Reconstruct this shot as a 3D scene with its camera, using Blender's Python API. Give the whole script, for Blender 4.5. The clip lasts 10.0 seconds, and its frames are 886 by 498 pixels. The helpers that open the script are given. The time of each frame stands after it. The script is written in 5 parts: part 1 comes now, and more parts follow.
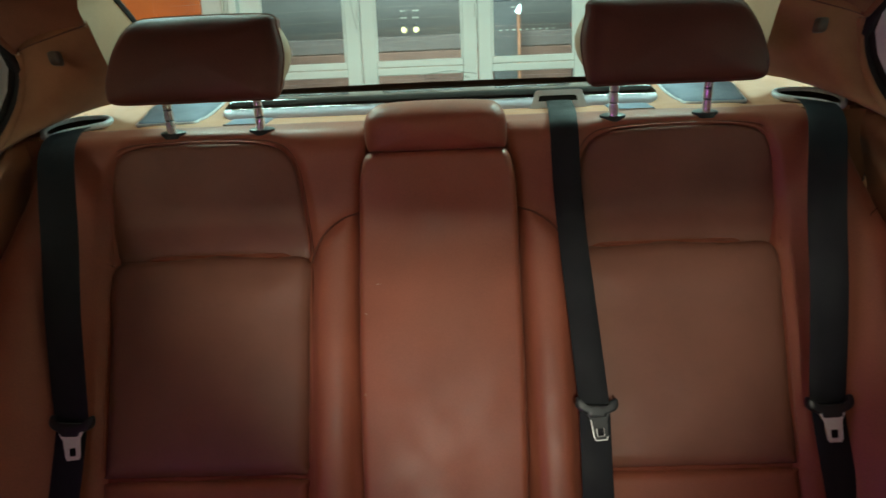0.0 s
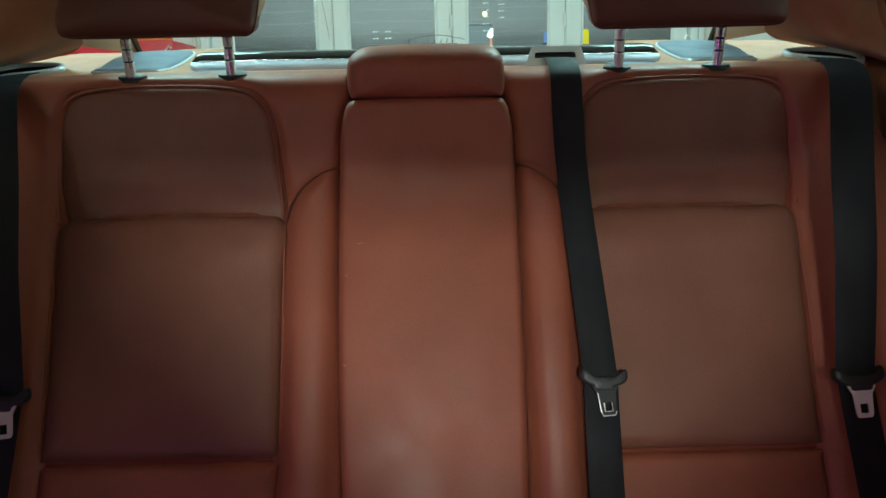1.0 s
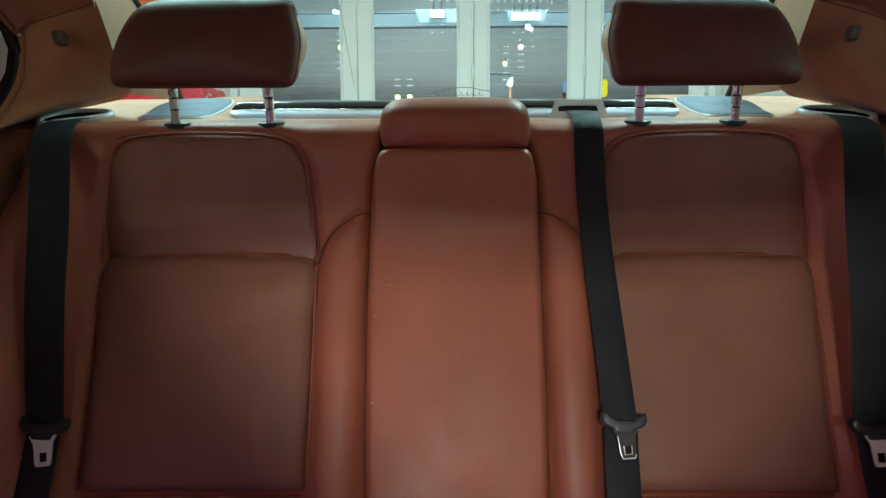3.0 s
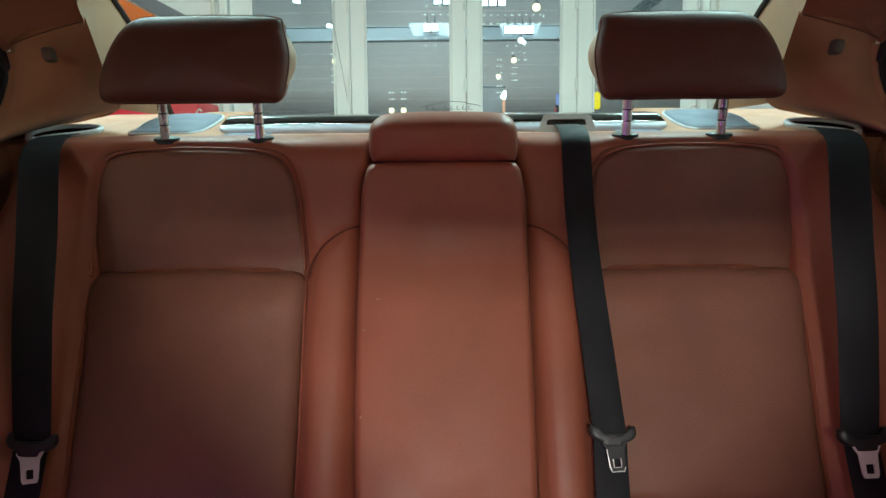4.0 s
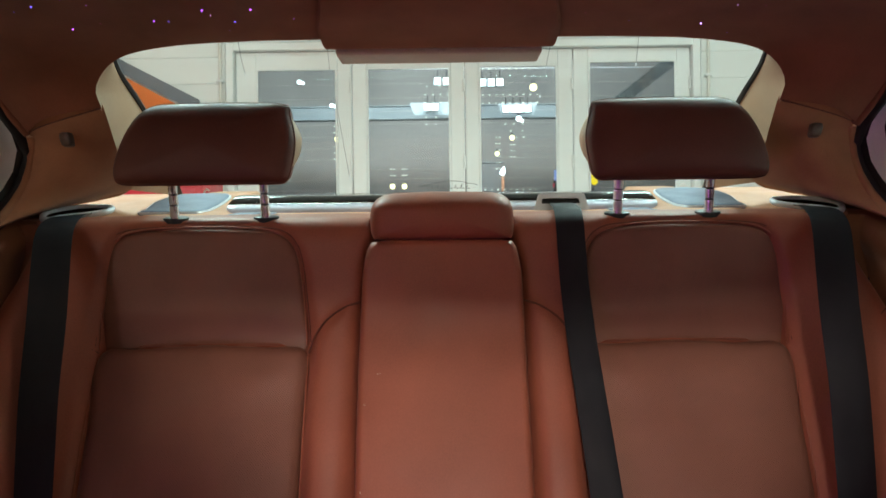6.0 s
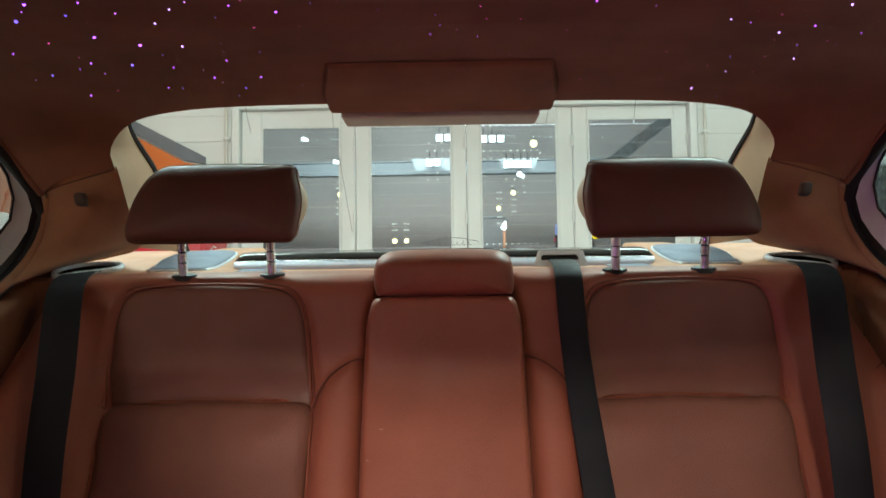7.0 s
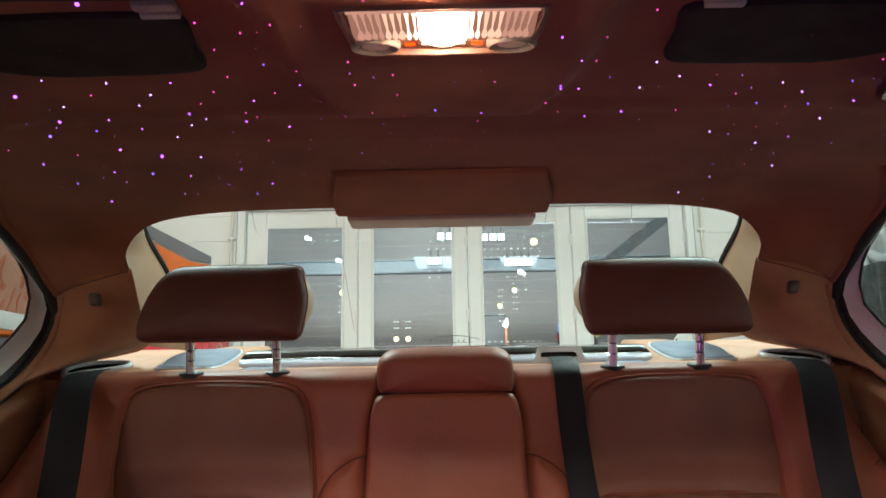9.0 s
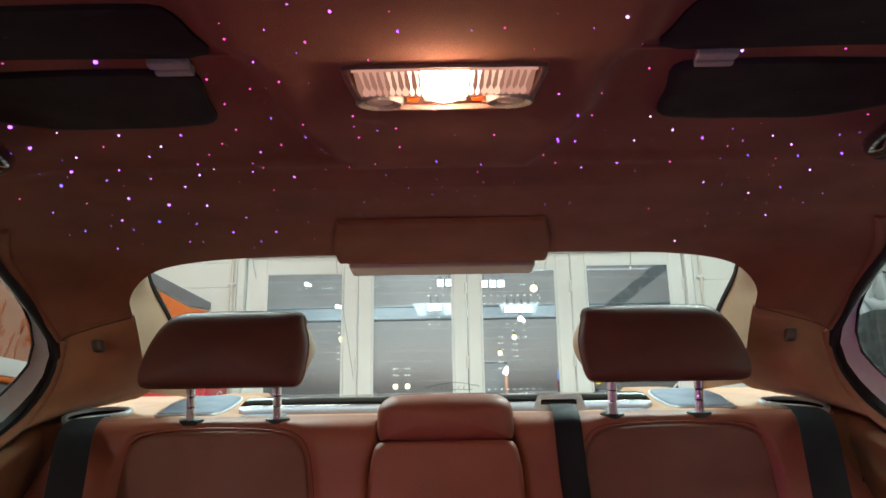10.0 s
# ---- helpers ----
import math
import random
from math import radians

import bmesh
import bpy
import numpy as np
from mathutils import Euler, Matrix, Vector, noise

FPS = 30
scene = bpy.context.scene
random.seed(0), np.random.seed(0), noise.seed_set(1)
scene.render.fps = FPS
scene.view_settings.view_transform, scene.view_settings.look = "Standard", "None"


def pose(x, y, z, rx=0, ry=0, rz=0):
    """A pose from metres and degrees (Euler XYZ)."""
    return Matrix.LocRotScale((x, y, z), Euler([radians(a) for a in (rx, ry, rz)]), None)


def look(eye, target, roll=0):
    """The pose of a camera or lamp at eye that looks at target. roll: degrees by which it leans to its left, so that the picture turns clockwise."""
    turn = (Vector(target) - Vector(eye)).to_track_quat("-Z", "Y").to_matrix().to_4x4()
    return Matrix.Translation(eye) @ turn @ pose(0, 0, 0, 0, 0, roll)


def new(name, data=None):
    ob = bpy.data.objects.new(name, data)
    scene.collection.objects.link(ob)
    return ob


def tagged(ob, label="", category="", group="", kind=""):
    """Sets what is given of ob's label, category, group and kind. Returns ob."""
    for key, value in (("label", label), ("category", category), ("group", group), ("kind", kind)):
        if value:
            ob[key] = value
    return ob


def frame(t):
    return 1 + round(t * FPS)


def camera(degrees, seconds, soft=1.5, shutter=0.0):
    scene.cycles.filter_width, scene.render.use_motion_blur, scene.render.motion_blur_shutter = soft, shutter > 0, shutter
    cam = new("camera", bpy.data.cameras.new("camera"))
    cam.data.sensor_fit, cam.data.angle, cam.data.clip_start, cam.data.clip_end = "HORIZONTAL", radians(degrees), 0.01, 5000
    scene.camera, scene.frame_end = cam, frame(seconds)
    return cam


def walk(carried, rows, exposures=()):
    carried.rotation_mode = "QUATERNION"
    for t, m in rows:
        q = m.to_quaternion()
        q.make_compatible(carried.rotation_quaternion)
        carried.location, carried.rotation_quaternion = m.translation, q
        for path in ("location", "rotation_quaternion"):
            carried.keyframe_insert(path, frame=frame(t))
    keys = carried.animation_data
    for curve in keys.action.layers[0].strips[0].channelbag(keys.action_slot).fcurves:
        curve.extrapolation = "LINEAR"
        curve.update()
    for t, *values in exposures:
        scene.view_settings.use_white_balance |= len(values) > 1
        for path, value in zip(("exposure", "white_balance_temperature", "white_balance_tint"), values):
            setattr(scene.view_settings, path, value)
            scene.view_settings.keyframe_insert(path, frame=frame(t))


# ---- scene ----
cam = camera(62.5, 10.0, shutter=0.5)
PATH = [
    (0, (0.0450, 0.0622, 1.0983), (-0.0250, 2.0106, 0.6552), -2.4),
    (0.3, (0.0370, 0.0640, 1.1040), (0.0270, 2.0100, 0.6410), -1.9),
    (0.5, (0.0370, 0.0897, 1.0532), (-0.0180, 2.0548, 0.6838), -1.6),
    (0.7, (-0.0010, 0.1200, 1.0040), (0.0430, 2.0850, 0.6380), -1.3),
    (1, (0.0090, 0.1484, 0.9807), (0.0290, 2.1133, 0.6092), -1.2),
    (1.2, (0.0040, 0.1340, 0.9940), (0.0110, 2.0900, 0.5790), -1.2),
    (1.5, (-0.0070, 0.1430, 0.9863), (-0.0640, 2.1039, 0.5961), -0.9),
    (2, (0.0110, 0.1331, 0.9883), (-0.0620, 2.1004, 0.6388), -0.5),
    (2.5, (-0.0060, 0.1147, 0.9852), (-0.0460, 2.0934, 0.6968), -0.1),
    (4, (0.0040, 0.1069, 0.9880), (-0.0050, 2.0952, 0.7710), -0.5),
    (4.5, (0.0090, 0.1050, 0.9882), (-0.0020, 2.0968, 0.8060), -0.7),
    (5, (0.0050, 0.0951, 0.9903), (-0.0040, 2.0906, 0.8519), -0.8),
    (5.5, (0.0060, 0.0862, 0.9912), (-0.0020, 2.0845, 0.9089), -0.7),
    (7, (0.0070, 0.0485, 0.9962), (-0.0050, 2.0443, 1.1293), -0.8),
    (7.5, (0.0070, 0.0373, 0.9954), (-0.0070, 2.0274, 1.1974), -0.9),
    (8, (0.0100, 0.0303, 0.9951), (-0.0050, 2.0128, 1.2603), -0.9),
    (8.5, (0.0070, 0.0170, 0.9935), (-0.0060, 1.9896, 1.3261), -0.9),
    (9, (0.0080, 0.0069, 0.9925), (-0.0040, 1.9661, 1.3899), -1.0),
    (9.5, (0.0100, -0.0013, 0.9914), (0.0000, 1.9453, 1.4504), -1.0),
    (10, (0.0070, -0.0095, 0.9902), (-0.0020, 1.9206, 1.5113), -0.9),
]
walk(cam, [(t, look(eye, target, roll)) for t, eye, target, roll in PATH],
     [(0, -0.32, 6250, -13), (1, -0.30, 5600, -14), (2.5, -0.16, 5600, -11), (4, -0.07, 5950, -2), (5.5, -0.05, 6350, 7), (7, -0.12, 6500, 9), (10, 0.05, 6500, 13)])

# ---- world, lamps -------------------------------------------------------
world = bpy.data.worlds.new("world")
scene.world = world
world.use_nodes = True
world.node_tree.nodes["Background"].inputs[0].default_value = (0.02, 0.024, 0.03, 1)
world.node_tree.nodes["Background"].inputs[1].default_value = 0.3


def area(name, eye, target, sx, sy, watts, colour):
    d = bpy.data.lights.new(name, "AREA")
    d.shape, d.size, d.size_y, d.energy, d.color = "RECTANGLE", sx, sy, watts, colour
    ob = new(name, d)
    ob.matrix_world = look(eye, target)
    return ob


GARAGE_WATTS, FRONT_WATTS = 88, 160
for lx in (-1.6, 1.6):
    area("garage_tube_light", (lx, 2.7, 3.25), (lx * 0.5, 1.5, 1.0), 1.6, 0.25, GARAGE_WATTS, (0.72, 1.0, 0.94))
# Added fill lamps for the side walls behind the door windows.
for lx in (-1.7, 1.7):
    area("side_wall_fill_light", (lx, 3.9, 3.25), (lx * 1.7, 4.7, 1.6), 1.2, 0.25, 10, (0.80, 1.0, 0.95))
# Light through the windscreen; its source ahead of the car is unseen, assumed.
area("front_fill_light", (-0.23, -4.38, 2.27), (0.15, 1.0, 0.75), 0.65, 0.30, FRONT_WATTS, (1.0, 0.87, 0.77))
# Added pair of fills that brighten the pillars and the seat's outer wings.
for lx, watts in ((-2.2, 30), (2.2, 7)):
    area("front_side_fill_light", (lx, -4.38, 1.70), (lx * -0.1, -0.4, 1.18), 0.6, 0.4, watts, (1.0, 0.88, 0.78))


# ---- materials ----------------------------------------------------------
def ramp_noise(nt, scale, detail, lo, hi, coord):
    n = nt.nodes.new("ShaderNodeTexNoise")
    n.inputs["Scale"].default_value, n.inputs["Detail"].default_value = scale, detail
    nt.links.new(coord, n.inputs["Vector"])
    m = nt.nodes.new("ShaderNodeMapRange")
    m.inputs["From Min"].default_value, m.inputs["From Max"].default_value = 0.3, 0.7
    m.inputs["To Min"].default_value, m.inputs["To Max"].default_value = lo, hi
    nt.links.new(n.outputs["Fac"], m.inputs["Value"])
    return m.outputs["Result"], n.outputs["Fac"]


def mat(name, colour, rough=0.5, metal=0.0, vary=0.12, big=6.0, fine=300.0, bump=0.0, spec=0.5, sheen=0.0, coat=0.0, perf=0.0,
        transmission=0.0, glow=None, power=0.0, cell=False):
    m = bpy.data.materials.new(name)
    m.use_nodes = True
    nt = m.node_tree
    p = nt.nodes["Principled BSDF"]
    co = nt.nodes.new("ShaderNodeTexCoord").outputs["Object"]
    a, _ = ramp_noise(nt, big, 4, 1 - vary, 1 + vary, co)
    b, raw = ramp_noise(nt, fine, 2, 1 - vary * 0.6, 1 + vary * 0.6, co)
    mul = nt.nodes.new("ShaderNodeMath")
    mul.operation = "MULTIPLY"
    nt.links.new(a, mul.inputs[0])
    nt.links.new(b, mul.inputs[1])
    mix = nt.nodes.new("ShaderNodeVectorMath")
    mix.operation = "SCALE"
    mix.inputs[0].default_value = colour
    nt.links.new(mul.outputs[0], mix.inputs["Scale"])
    nt.links.new(mix.outputs[0], p.inputs["Base Color"])
    r, _ = ramp_noise(nt, big * 2.3, 3, max(0.02, rough - 0.08), min(1, rough + 0.08), co)
    nt.links.new(r, p.inputs["Roughness"])
    p.inputs["Metallic"].default_value = metal
    p.inputs["Specular IOR Level"].default_value = spec
    p.inputs["Sheen Weight"].default_value = sheen
    p.inputs["Coat Weight"].default_value = coat
    p.inputs["Coat Roughness"].default_value = 0.48 if rough > 0.3 else 0.04
    p.inputs["Transmission Weight"].default_value = transmission
    if glow:
        p.inputs["Emission Color"].default_value = (*glow, 1)
        p.inputs["Emission Strength"].default_value = power
    if bump > 0:
        height = raw
        if cell:
            v = nt.nodes.new("ShaderNodeTexVoronoi")
            v.feature = "DISTANCE_TO_EDGE"
            v.inputs["Scale"].default_value = fine
            nt.links.new(co, v.inputs["Vector"])
            height = v.outputs["Distance"]
        bp = nt.nodes.new("ShaderNodeBump")
        bp.inputs["Strength"].default_value, bp.inputs["Distance"].default_value = bump, 0.001
        nt.links.new(height, bp.inputs["Height"])
        last = bp
        if perf > 0:
            # rows of small perforations
            w = nt.nodes.new("ShaderNodeTexVoronoi")
            w.voronoi_dimensions = "2D"
            w.inputs["Scale"].default_value, w.inputs["Randomness"].default_value = perf, 0.0
            sx = nt.nodes.new("ShaderNodeSeparateXYZ")
            cx = nt.nodes.new("ShaderNodeCombineXYZ")
            nt.links.new(co, sx.inputs[0])
            add = nt.nodes.new("ShaderNodeMath")
            add.operation = "ADD"
            dif = nt.nodes.new("ShaderNodeMath")
            dif.operation = "SUBTRACT"
            for node in (add, dif):
                nt.links.new(sx.outputs["X"], node.inputs[0])
                nt.links.new(sx.outputs["Z"], node.inputs[1])
            nt.links.new(add.outputs[0], cx.inputs["X"])
            nt.links.new(dif.outputs[0], cx.inputs["Y"])
            nt.links.new(cx.outputs[0], w.inputs["Vector"])
            mr = nt.nodes.new("ShaderNodeMapRange")
            mr.inputs["From Min"].default_value, mr.inputs["From Max"].default_value = 0.18, 0.3
            nt.links.new(w.outputs["Distance"], mr.inputs["Value"])
            b2 = nt.nodes.new("ShaderNodeBump")
            b2.inputs["Strength"].default_value, b2.inputs["Distance"].default_value = 0.6, 0.0012
            nt.links.new(mr.outputs["Result"], b2.inputs["Height"])
            nt.links.new(bp.outputs["Normal"], b2.inputs["Normal"])
            last = b2
            hole = nt.nodes.new("ShaderNodeMapRange")
            hole.inputs["From Min"].default_value, hole.inputs["From Max"].default_value = 0.14, 0.22
            hole.inputs["To Min"].default_value = 0.55
            nt.links.new(w.outputs["Distance"], hole.inputs["Value"])
            m2 = nt.nodes.new("ShaderNodeMath")
            m2.operation = "MULTIPLY"
            nt.links.new(mul.outputs[0], m2.inputs[0])
            nt.links.new(hole.outputs["Result"], m2.inputs[1])
            nt.links.new(m2.outputs[0], mix.inputs["Scale"])
        nt.links.new(last.outputs["Normal"], p.inputs["Normal"])
    return m


def pane_mat(name, tint, gloss=0.12, rough=0.02, least=0.02):
    m = bpy.data.materials.new(name)
    m.use_nodes = True
    nt = m.node_tree
    nt.nodes.remove(nt.nodes["Principled BSDF"])
    t = nt.nodes.new("ShaderNodeBsdfTransparent")
    t.inputs[0].default_value = (*tint, 1)
    g = nt.nodes.new("ShaderNodeBsdfGlossy")
    g.inputs["Roughness"].default_value = rough
    mx = nt.nodes.new("ShaderNodeMixShader")
    lw = nt.nodes.new("ShaderNodeLayerWeight")
    lw.inputs["Blend"].default_value = 0.5
    pw = nt.nodes.new("ShaderNodeMath")
    pw.operation, pw.inputs[1].default_value = "POWER", 4.0
    nt.links.new(lw.outputs["Facing"], pw.inputs[0])
    mr = nt.nodes.new("ShaderNodeMapRange")
    mr.inputs["To Min"].default_value, mr.inputs["To Max"].default_value = least + gloss * 0.1, gloss * 3
    nt.links.new(pw.outputs[0], mr.inputs["Value"])
    nt.links.new(mr.outputs["Result"], mx.inputs[0])
    nt.links.new(t.outputs[0], mx.inputs[1])
    nt.links.new(g.outputs[0], mx.inputs[2])
    nt.links.new(mx.outputs[0], nt.nodes["Material Output"].inputs[0])
    return m


def lamp_mat(name, colour, power):
    m = bpy.data.materials.new(name)
    m.use_nodes = True
    nt = m.node_tree
    nt.nodes.remove(nt.nodes["Principled BSDF"])
    e = nt.nodes.new("ShaderNodeEmission")
    e.inputs[0].default_value, e.inputs[1].default_value = (*colour, 1), power
    nt.links.new(e.outputs[0], nt.nodes["Material Output"].inputs[0])
    return m


LEATHER = mat("cinnamon_leather", (0.305, 0.094, 0.055), 0.46, vary=0.10, big=9, fine=420, bump=0.22, cell=True, spec=0.42, sheen=0.03)
LEATHER_PERF = mat("perforated_leather", (0.236, 0.101, 0.069), 0.48, vary=0.10, big=9, fine=420, bump=0.15, cell=True, perf=290, spec=0.35)
# Dark hide and the shade on the pads, put together into one colour.
HEAD_LEATHER = mat("dark_shaded_headrest_leather", (0.112, 0.039, 0.028), 0.52, vary=0.10, big=9, fine=420, bump=0.2, cell=True, spec=0.35, sheen=0.0)
POST_STEEL = mat("polished_post_steel", (0.90, 0.95, 0.94), 0.26, metal=0.85, vary=0.04)
# Middle handle's black plastic, lightened for the light that falls on it.
LIT_HANDLE = mat("lit_black_handle_plastic", (0.035, 0.040, 0.043), 0.45, vary=0.1, big=20, fine=500, bump=0.1)
LEATHER_SIDE = mat("side_leather", (0.33, 0.14, 0.085), 0.45, vary=0.10, big=8, fine=420, bump=0.25, cell=True, spec=0.4)
STITCH = mat("seam_thread", (0.13, 0.042, 0.023), 0.7, vary=0.2, fine=900, bump=0.2)
SUEDE = mat("tan_suede", (0.335, 0.158, 0.084), 0.9, vary=0.13, big=14, fine=700, bump=0.3, sheen=0.15, spec=0.15)
HEADLINER = mat("brown_suede_headliner", (0.245, 0.095, 0.054), 0.95, vary=0.15, big=11, fine=800, bump=0.3, sheen=0.1, spec=0.1)
SHELF = mat("tan_shelf_leather", (0.55, 0.27, 0.15), 0.6, vary=0.08, big=10, fine=500, bump=0.25, cell=True)
GRILLE = mat("grey_speaker_cloth", (0.22, 0.26, 0.34), 0.75, vary=0.15, big=20, fine=900, bump=0.5)
WEB = mat("black_belt_webbing", (0.0125, 0.0145, 0.0185), 0.6, vary=0.15, big=10, fine=900, bump=0.5, spec=0.25)
BLACK = mat("black_plastic", (0.012, 0.012, 0.015), 0.42, vary=0.15, big=20, fine=500, bump=0.12)
RUBBER = mat("black_rubber", (0.010, 0.010, 0.011), 0.55, vary=0.2, big=20, fine=400, bump=0.15)
GLOSS = mat("black_gloss_trim", (0.006, 0.006, 0.007), 0.10, vary=0.1, coat=0.6)
ALU = mat("brushed_aluminium", (0.66, 0.68, 0.80), 0.45, metal=0.1, vary=0.04, big=15, fine=900, bump=0.0)
SATIN = mat("grey_satin_trim", (0.76, 0.79, 0.84), 0.35, metal=0.15, vary=0.06)
CHROME = mat("chrome", (0.86, 0.86, 0.88), 0.22, metal=1.0, vary=0.04)
STEEL = mat("tongue_steel", (0.80, 0.80, 0.80), 0.35, metal=0.35, vary=0.06)
FRAME_GREY = mat("grey_window_frame", (0.68, 0.70, 0.71), 0.5, vary=0.08, big=14, fine=600, bump=0.1)
DARK_CLOTH = mat("black_visor_cloth", (0.010, 0.009, 0.010), 0.85, vary=0.25, big=14, fine=700, bump=0.3)
WHITE_WALL = mat("white_panel_paint", (0.80, 0.82, 0.80), 0.5, vary=0.05, big=1.6, fine=60, bump=0.05)
WHITE_DOOR = mat("white_door_paint", (0.82, 0.84, 0.83), 0.38, vary=0.04, big=2.5, fine=90, bump=0.04)
CONCRETE = mat("grey_concrete", (0.28, 0.28, 0.27), 0.8, vary=0.2, big=1.2, fine=40, bump=0.3)
ORANGE = mat("orange_paint", (0.72, 0.17, 0.03), 0.5, vary=0.1, big=3, fine=80)
SLATE = mat("slate_grey_paint", (0.16, 0.18, 0.21), 0.5, vary=0.1, big=3, fine=80)
RED = mat("red_paint", (0.55, 0.02, 0.04), 0.45, vary=0.1, big=4, fine=80)
SALMON = mat("salmon_wall_paint", (0.62, 0.33, 0.24), 0.7, vary=0.1, big=2, fine=60, bump=0.1)
BLUE_BEAM = mat("blue_grey_steel", (0.165, 0.195, 0.215), 0.5, vary=0.1, big=2, fine=50)
HALL_WALL = mat("hall_wall_paint", (0.24, 0.228, 0.222), 0.8, vary=0.15, big=0.5, fine=20)
TYRE = mat("dark_machine_grey", (0.055, 0.06, 0.062), 0.28, vary=0.2, big=6, fine=90)
BODY = mat("car_body_panel", (0.05, 0.05, 0.055), 0.4, vary=0.06)
REAR_GLASS = pane_mat("rear_glass", (0.90, 0.95, 0.94), 0.10)
DOOR_GLASS = pane_mat("door_glass", (0.80, 0.85, 0.85), 0.12)
HALL_GLASS = pane_mat("hall_glass", (0.80, 0.85, 0.86), 0.02, 0.3, 0.01)
HEATER = mat("heater_line", (0.50, 0.50, 0.48), 0.4, metal=0.0, vary=0.1)
DOME_GLOW = lamp_mat("dome_bulb_glow", (1.0, 0.60, 0.36), 214)
AMBER_GLOW = lamp_mat("amber_pilot_glow", (1.0, 0.07, 0.004), 2.6)
# Reflector and ribs glow in place of the bulb's light, weaker outwards.
REFLECTOR_GLOW = lamp_mat("lit_reflector_glow", (1.0, 0.46, 0.32), 0.36)
LENS_HOT = lamp_mat("hot_lens_glow", (1.0, 0.72, 0.50), 55)
LENS_BRIGHT = lamp_mat("bright_lens_glow", (1.0, 0.66, 0.46), 3.2)
LENS_WARM = lamp_mat("warm_lens_glow", (1.0, 0.58, 0.40), 1.15)
LENS_EDGE = lamp_mat("edge_lens_glow", (1.0, 0.50, 0.36), 0.62)
COLD_GLOW = lamp_mat("cold_floodlight_glow", (0.92, 0.97, 1.0), 6)
WARM_GLOW = lamp_mat("warm_lamp_glow", (1.0, 0.80, 0.42), 5)
YELLOW_GLOW = lamp_mat("yellow_sign_glow", (1.0, 0.72, 0.02), 1.6)
STAR_VIOLET = lamp_mat("violet_star_glow", (0.34, 0.08, 1.0), 6.0)
STAR_PINK = lamp_mat("pink_star_glow", (1.0, 0.09, 0.55), 1.7)
STAR_BLUE = lamp_mat("blue_star_glow", (0.16, 0.10, 1.0), 3.2)
STAR_WHITE = lamp_mat("white_star_glow", (0.50, 0.26, 1.0), 5.0)


# ---- mesh helpers -------------------------------------------------------
def mesh_of(bm, name, material, smooth=True):
    bmesh.ops.recalc_face_normals(bm, faces=bm.faces)
    me = bpy.data.meshes.new(name)
    bm.to_mesh(me)
    bm.free()
    for mt in (material if isinstance(material, (list, tuple)) else [material]):
        me.materials.append(mt)
    if smooth:
        for f in me.polygons:
            f.use_smooth = True
        me.set_sharp_from_angle(angle=radians(50))
    return me


def part(name, bm, material, parent=None, label="", smooth=True):
    ob = new(name, mesh_of(bm, name, material, smooth))
    if parent:
        ob.parent = parent
        ob.matrix_parent_inverse = parent.matrix_world.inverted()
    if label:
        ob["label"] = label
    return ob


def thing(name, label, category, group="", at=(0, 0, 0)):
    ob = new(name)
    ob.empty_display_size = 0.05
    ob.location = at
    ob.matrix_world = Matrix.Translation(at)
    return tagged(ob, label, category, group)


def setting(name, bm, material, label, category, smooth=True):
    return tagged(part(name, bm, material, None, "", smooth), label, category, "", "structure")


def box(bm, lo, hi, bevel=0.0, segs=2):
    made = bmesh.ops.create_cube(bm, size=1)["verts"]
    for v in made:
        v.co = Vector([(lo[i] + hi[i]) / 2 + v.co[i] * (hi[i] - lo[i]) for i in range(3)])
    if bevel:
        es = {e for v in made for e in v.link_edges}
        bmesh.ops.bevel(bm, geom=list(es), offset=bevel, segments=segs, profile=0.6, affect="EDGES")
    return bm


def boxed(lo, hi, bevel=0.0, segs=2):
    return box(bmesh.new(), lo, hi, bevel, segs)


def grid(bm, rows, close_v=False, flip=False):
    """A sheet of quads through rows of points."""
    vs = [[bm.verts.new(p) for p in r] for r in rows]
    for a, b in zip(vs, vs[1:]):
        n = len(a)
        for i in range(n if close_v else n - 1):
            j = (i + 1) % n
            bm.faces.new((a[i], a[j], b[j], b[i]))
    return vs


def smooth_line(pts, n, closed=False):
    """n points along a Catmull-Rom curve through pts, evenly spaced."""
    p = [np.array(q, float) for q in pts]
    m = len(p)
    dense = []
    for i in range(m if closed else m - 1):
        p1, p2 = p[i], p[(i + 1) % m]
        p0 = p[i - 1] if (closed or i > 0) else 2 * p1 - p2
        p3 = p[(i + 2) % m] if (closed or i + 2 < m) else 2 * p2 - p1
        for k in range(16):
            t = k / 16
            dense.append(0.5 * (2 * p1 + (p2 - p0) * t + (2 * p0 - 5 * p1 + 4 * p2 - p3) * t * t + (3 * p1 - p0 - 3 * p2 + p3) * t ** 3))
    dense.append(p[0] if closed else p[-1])
    d = np.array(dense)
    s = np.concatenate([[0], np.cumsum(np.linalg.norm(np.diff(d, axis=0), axis=1))])
    want = np.linspace(0, s[-1], n, endpoint=not closed)
    return np.stack([np.interp(want, s, d[:, i]) for i in range(d.shape[1])], axis=1)


